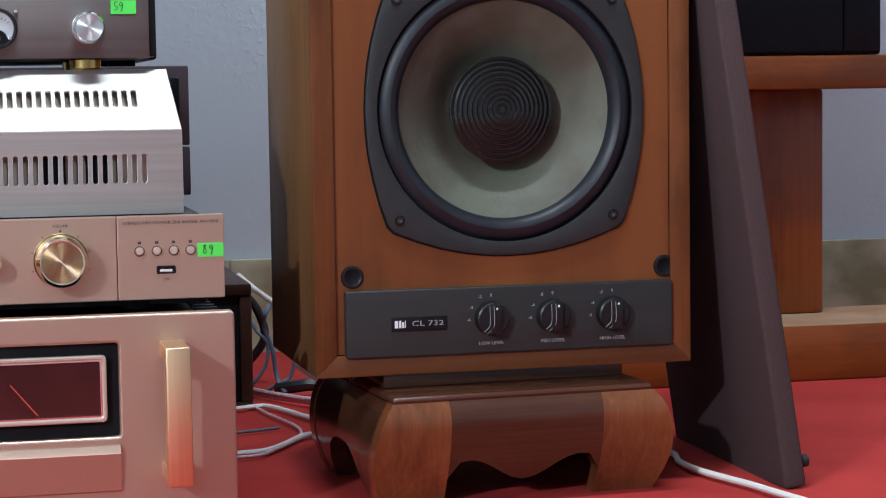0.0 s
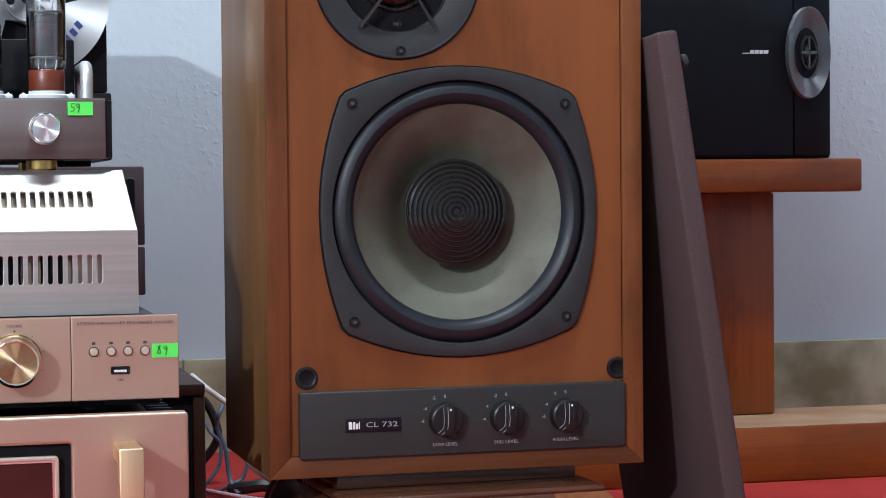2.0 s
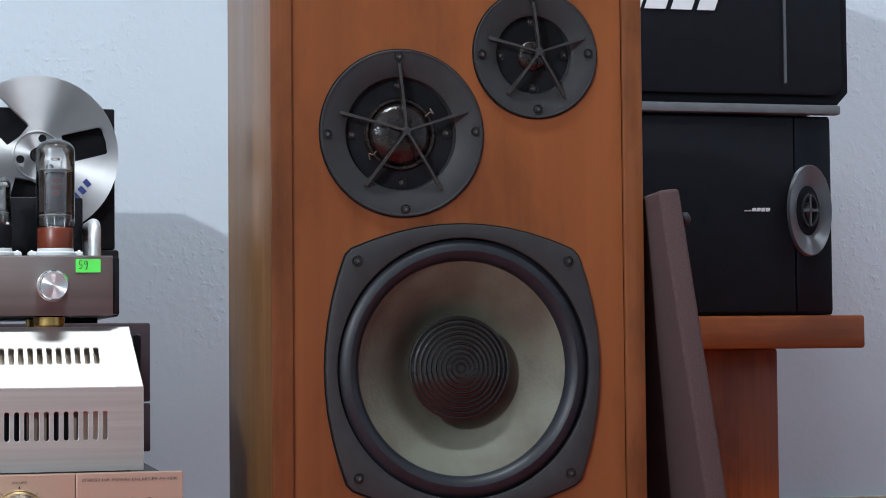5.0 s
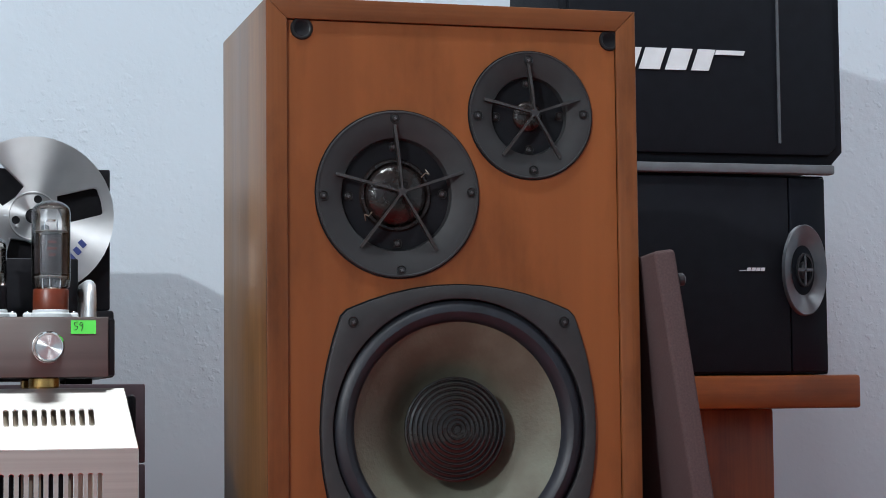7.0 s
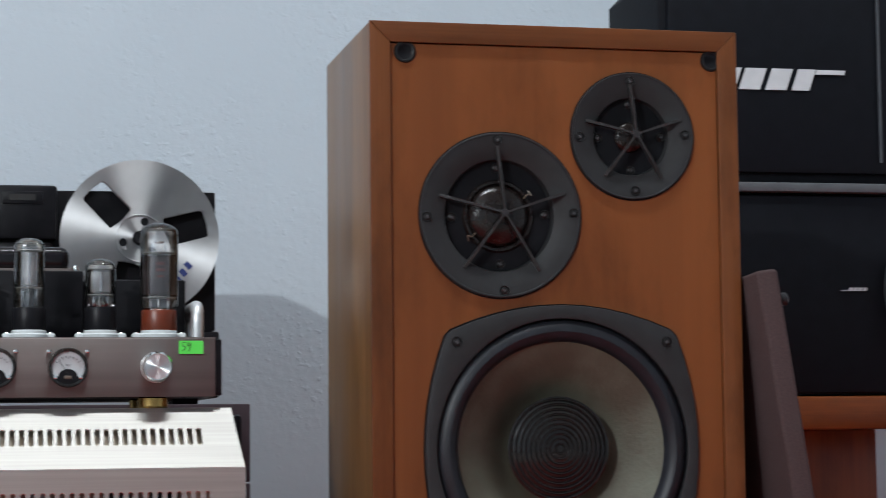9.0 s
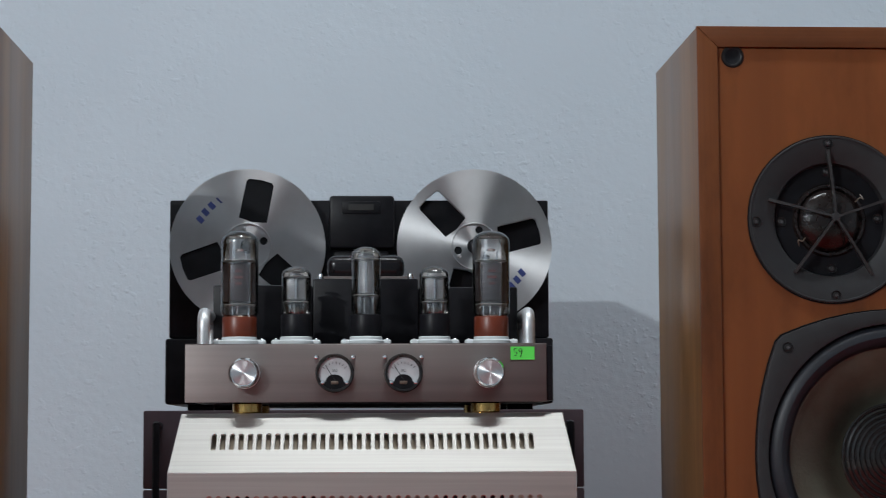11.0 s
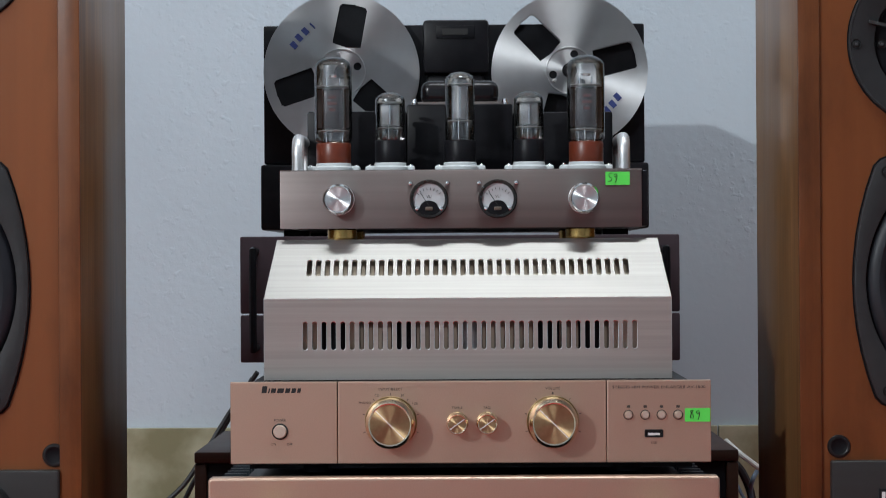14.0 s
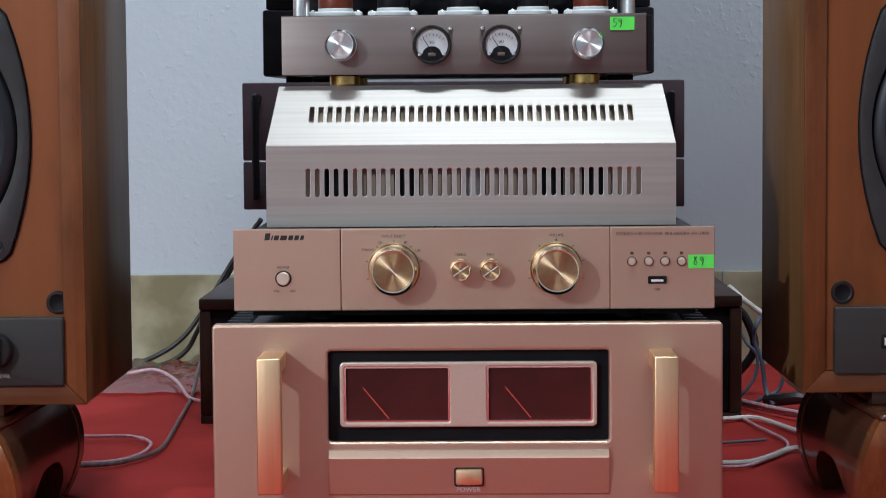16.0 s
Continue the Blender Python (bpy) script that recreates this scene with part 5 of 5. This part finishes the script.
cable("thin_cable", [(0.29, 0.715, 0.005), (0.312, 0.665, 0.004), (0.327, 0.55, 0.004), (0.345, 0.450, 0.004), (0.340, 0.390, 0.004), (0.318, 0.345, 0.004), (0.285, 0.285, 0.004), (0.25, 0.275, 0.004)], 0.0018, CABLEP, "thin pale twin cable looped on the carpet")
cable("thin_cable", [(0.27, 0.425, 0.004), (0.30, 0.435, 0.004), (0.325, 0.445, 0.004)], 0.0017, CABLEG, "thin slate-grey cable on the carpet")
cable("signal_cable", [(0.322, 0.74, 0.004), (0.333, 0.72, 0.014), (0.35, 0.72, 0.037), (0.353, 0.72, 0.064), (0.34, 0.72, 0.080), (0.335, 0.75, 0.095)], 0.0022, CABLEG, "slate-grey signal cable hanging behind the amplifiers")
cable("signal_cable", [(0.372, 0.70, 0.004), (0.364, 0.72, 0.021), (0.359, 0.72, 0.057), (0.349, 0.72, 0.085), (0.353, 0.72, 0.106), (0.37, 0.75, 0.12)], 0.0030, CABLEG, "slate-grey signal cable hanging behind the amplifiers")
cable("signal_cable", [(0.352, 0.73, 0.004), (0.367, 0.72, 0.014), (0.380, 0.72, 0.021), (0.388, 0.72, 0.042), (0.40, 0.72, 0.06)], 0.0024, CABLEG, "slate-grey signal cable hanging behind the amplifiers")
cable("mains_cable", [(0.318, 0.72, 0.151), (0.333, 0.70, 0.137), (0.347, 0.70, 0.126), (0.365, 0.70, 0.112), (0.40, 0.71, 0.08)], 0.0034, CABLEW, "white mains cable dropping behind the loudspeaker")
cable("mains_cable", [(0.318, 0.36, 0.118), (0.329, 0.35, 0.092), (0.344, 0.35, 0.077), (0.366, 0.35, 0.064), (0.42, 0.34, 0.03)], 0.0036, CABLEW, "white mains cable behind the loudspeaker")
cable("black_mains_cable", [(0.30, 0.78, 0.006), (0.33, 0.81, 0.02), (0.36, 0.80, 0.06), (0.35, 0.79, 0.10), (0.33, 0.79, 0.125)], 0.0055, CABLEB, "thick black power cord behind the case")
cable("black_mains_cable", [(0.365, 0.72, 0.008), (0.383, 0.70, 0.012), (0.402, 0.69, 0.015), (0.420, 0.69, 0.010), (0.44, 0.70, 0.008)], 0.008, CABLEB, "thick black power plug and cord on the carpet")
cable("mains_cable", [(0.62, 0.22, 0.006), (0.68, 0.165, 0.006), (0.674, 0.110, 0.006), (0.676, 0.063, 0.006), (0.687, 0.015, 0.006), (0.697, -0.020, 0.006), (0.709, -0.076, 0.006), (0.73, -0.16, 0.006)], 0.0032, CABLEW, "white mains cable lying in front of the grille")
# left of the stack
cable("black_mains_cable", [(-0.55, 1.07, 0.008), (-0.489, 1.075, 0.012), (-0.444, 1.08, 0.030), (-0.411, 1.08, 0.056), (-0.382, 1.08, 0.097), (-0.343, 1.08, 0.160), (-0.30, 1.06, 0.22)], 0.0036, CABLEB, "black power cord rising along the wall")
cable("black_mains_cable", [(-0.55, 1.10, 0.006), (-0.493, 1.10, 0.006), (-0.448, 1.10, 0.009), (-0.415, 1.10, 0.029), (-0.394, 1.10, 0.066), (-0.346, 1.10, 0.151), (-0.31, 1.09, 0.21)], 0.0036, CABLEB, "black power cord rising along the wall")
cable("speaker_cable", [(-0.345, 0.93, 0.10), (-0.368, 0.90, 0.035), (-0.366, 0.80, 0.006), (-0.356, 0.627, 0.005), (-0.346, 0.440, 0.005), (-0.349, 0.375, 0.005), (-0.364, 0.335, 0.005), (-0.385, 0.306, 0.005), (-0.425, 0.30, 0.005), (-0.50, 0.33, 0.005)], 0.0024, CABLET, "dark braided speaker cable curving over the carpet")
cable("speaker_cable", [(-0.47, 0.48, 0.005), (-0.432, 0.483, 0.005), (-0.387, 0.482, 0.005), (-0.366, 0.450, 0.005), (-0.360, 0.415, 0.005), (-0.364, 0.365, 0.005), (-0.385, 0.325, 0.005), (-0.43, 0.315, 0.005), (-0.49, 0.345, 0.005)], 0.0017, CABLEP, "pinkish clear speaker cable looped on the carpet")
cable("speaker_cable", [(-0.47, 0.465, 0.009), (-0.432, 0.466, 0.009), (-0.392, 0.466, 0.009), (-0.372, 0.440, 0.009)], 0.0014, CABLEP, "pinkish clear speaker cable looped on the carpet")
cable("thin_cable", [(-0.47, 0.92, 0.020), (-0.43, 0.91, 0.026), (-0.395, 0.86, 0.018), (-0.365, 0.78, 0.006), (-0.33, 0.76, 0.004)], 0.0022, CABLEP, "thin pale cable over the crumpled plastic")

# crumpled plastic bag by the wall
bag = bmesh.new()
NX, NY = 44, 40
rows = []
for j in range(NY + 1):
    row = []
    for i in range(NX + 1):
        u, v = i / NX, j / NY
        x, y = -0.545 + 0.205 * u, 0.845 + 0.285 * v
        q = Vector((x * 22, y * 22, 0.3))
        edge = min(u, 1 - u, v, 1 - v) * 6
        hgt = 0.004 + min(1, edge) * (0.005 + 0.011 * abs(noise.noise(q)) + 0.008 * abs(noise.noise(q * 2.7)) + 0.006 * abs(noise.noise(q * 6)))
        row.append(bag.verts.new((x + 0.012 * noise.noise(Vector((v * 7, 1, 2))), y + 0.015 * noise.noise(Vector((u * 7, 5, 2))), hgt)))
    rows.append(row)
for j in range(NY):
    for i in range(NX):
        bag.faces.new((rows[j][i], rows[j][i + 1], rows[j + 1][i + 1], rows[j + 1][i]))
PLASTICBAG = glass("clear_plastic_film")
PLASTICBAG.node_tree.nodes["Transparent BSDF"].inputs[0].default_value = (0.95, 0.93, 0.93, 1)
PLASTICBAG.node_tree.nodes["Glossy BSDF"].inputs["Roughness"].default_value = 0.22
PLASTICBAG.node_tree.nodes["Fresnel"].inputs["IOR"].default_value = 2.3
bg_ob = tagged(part("plastic_bag", bag, PLASTICBAG), "crumpled clear plastic bag lying against the skirting", "plastic bag")
bg_ob.visible_shadow = False
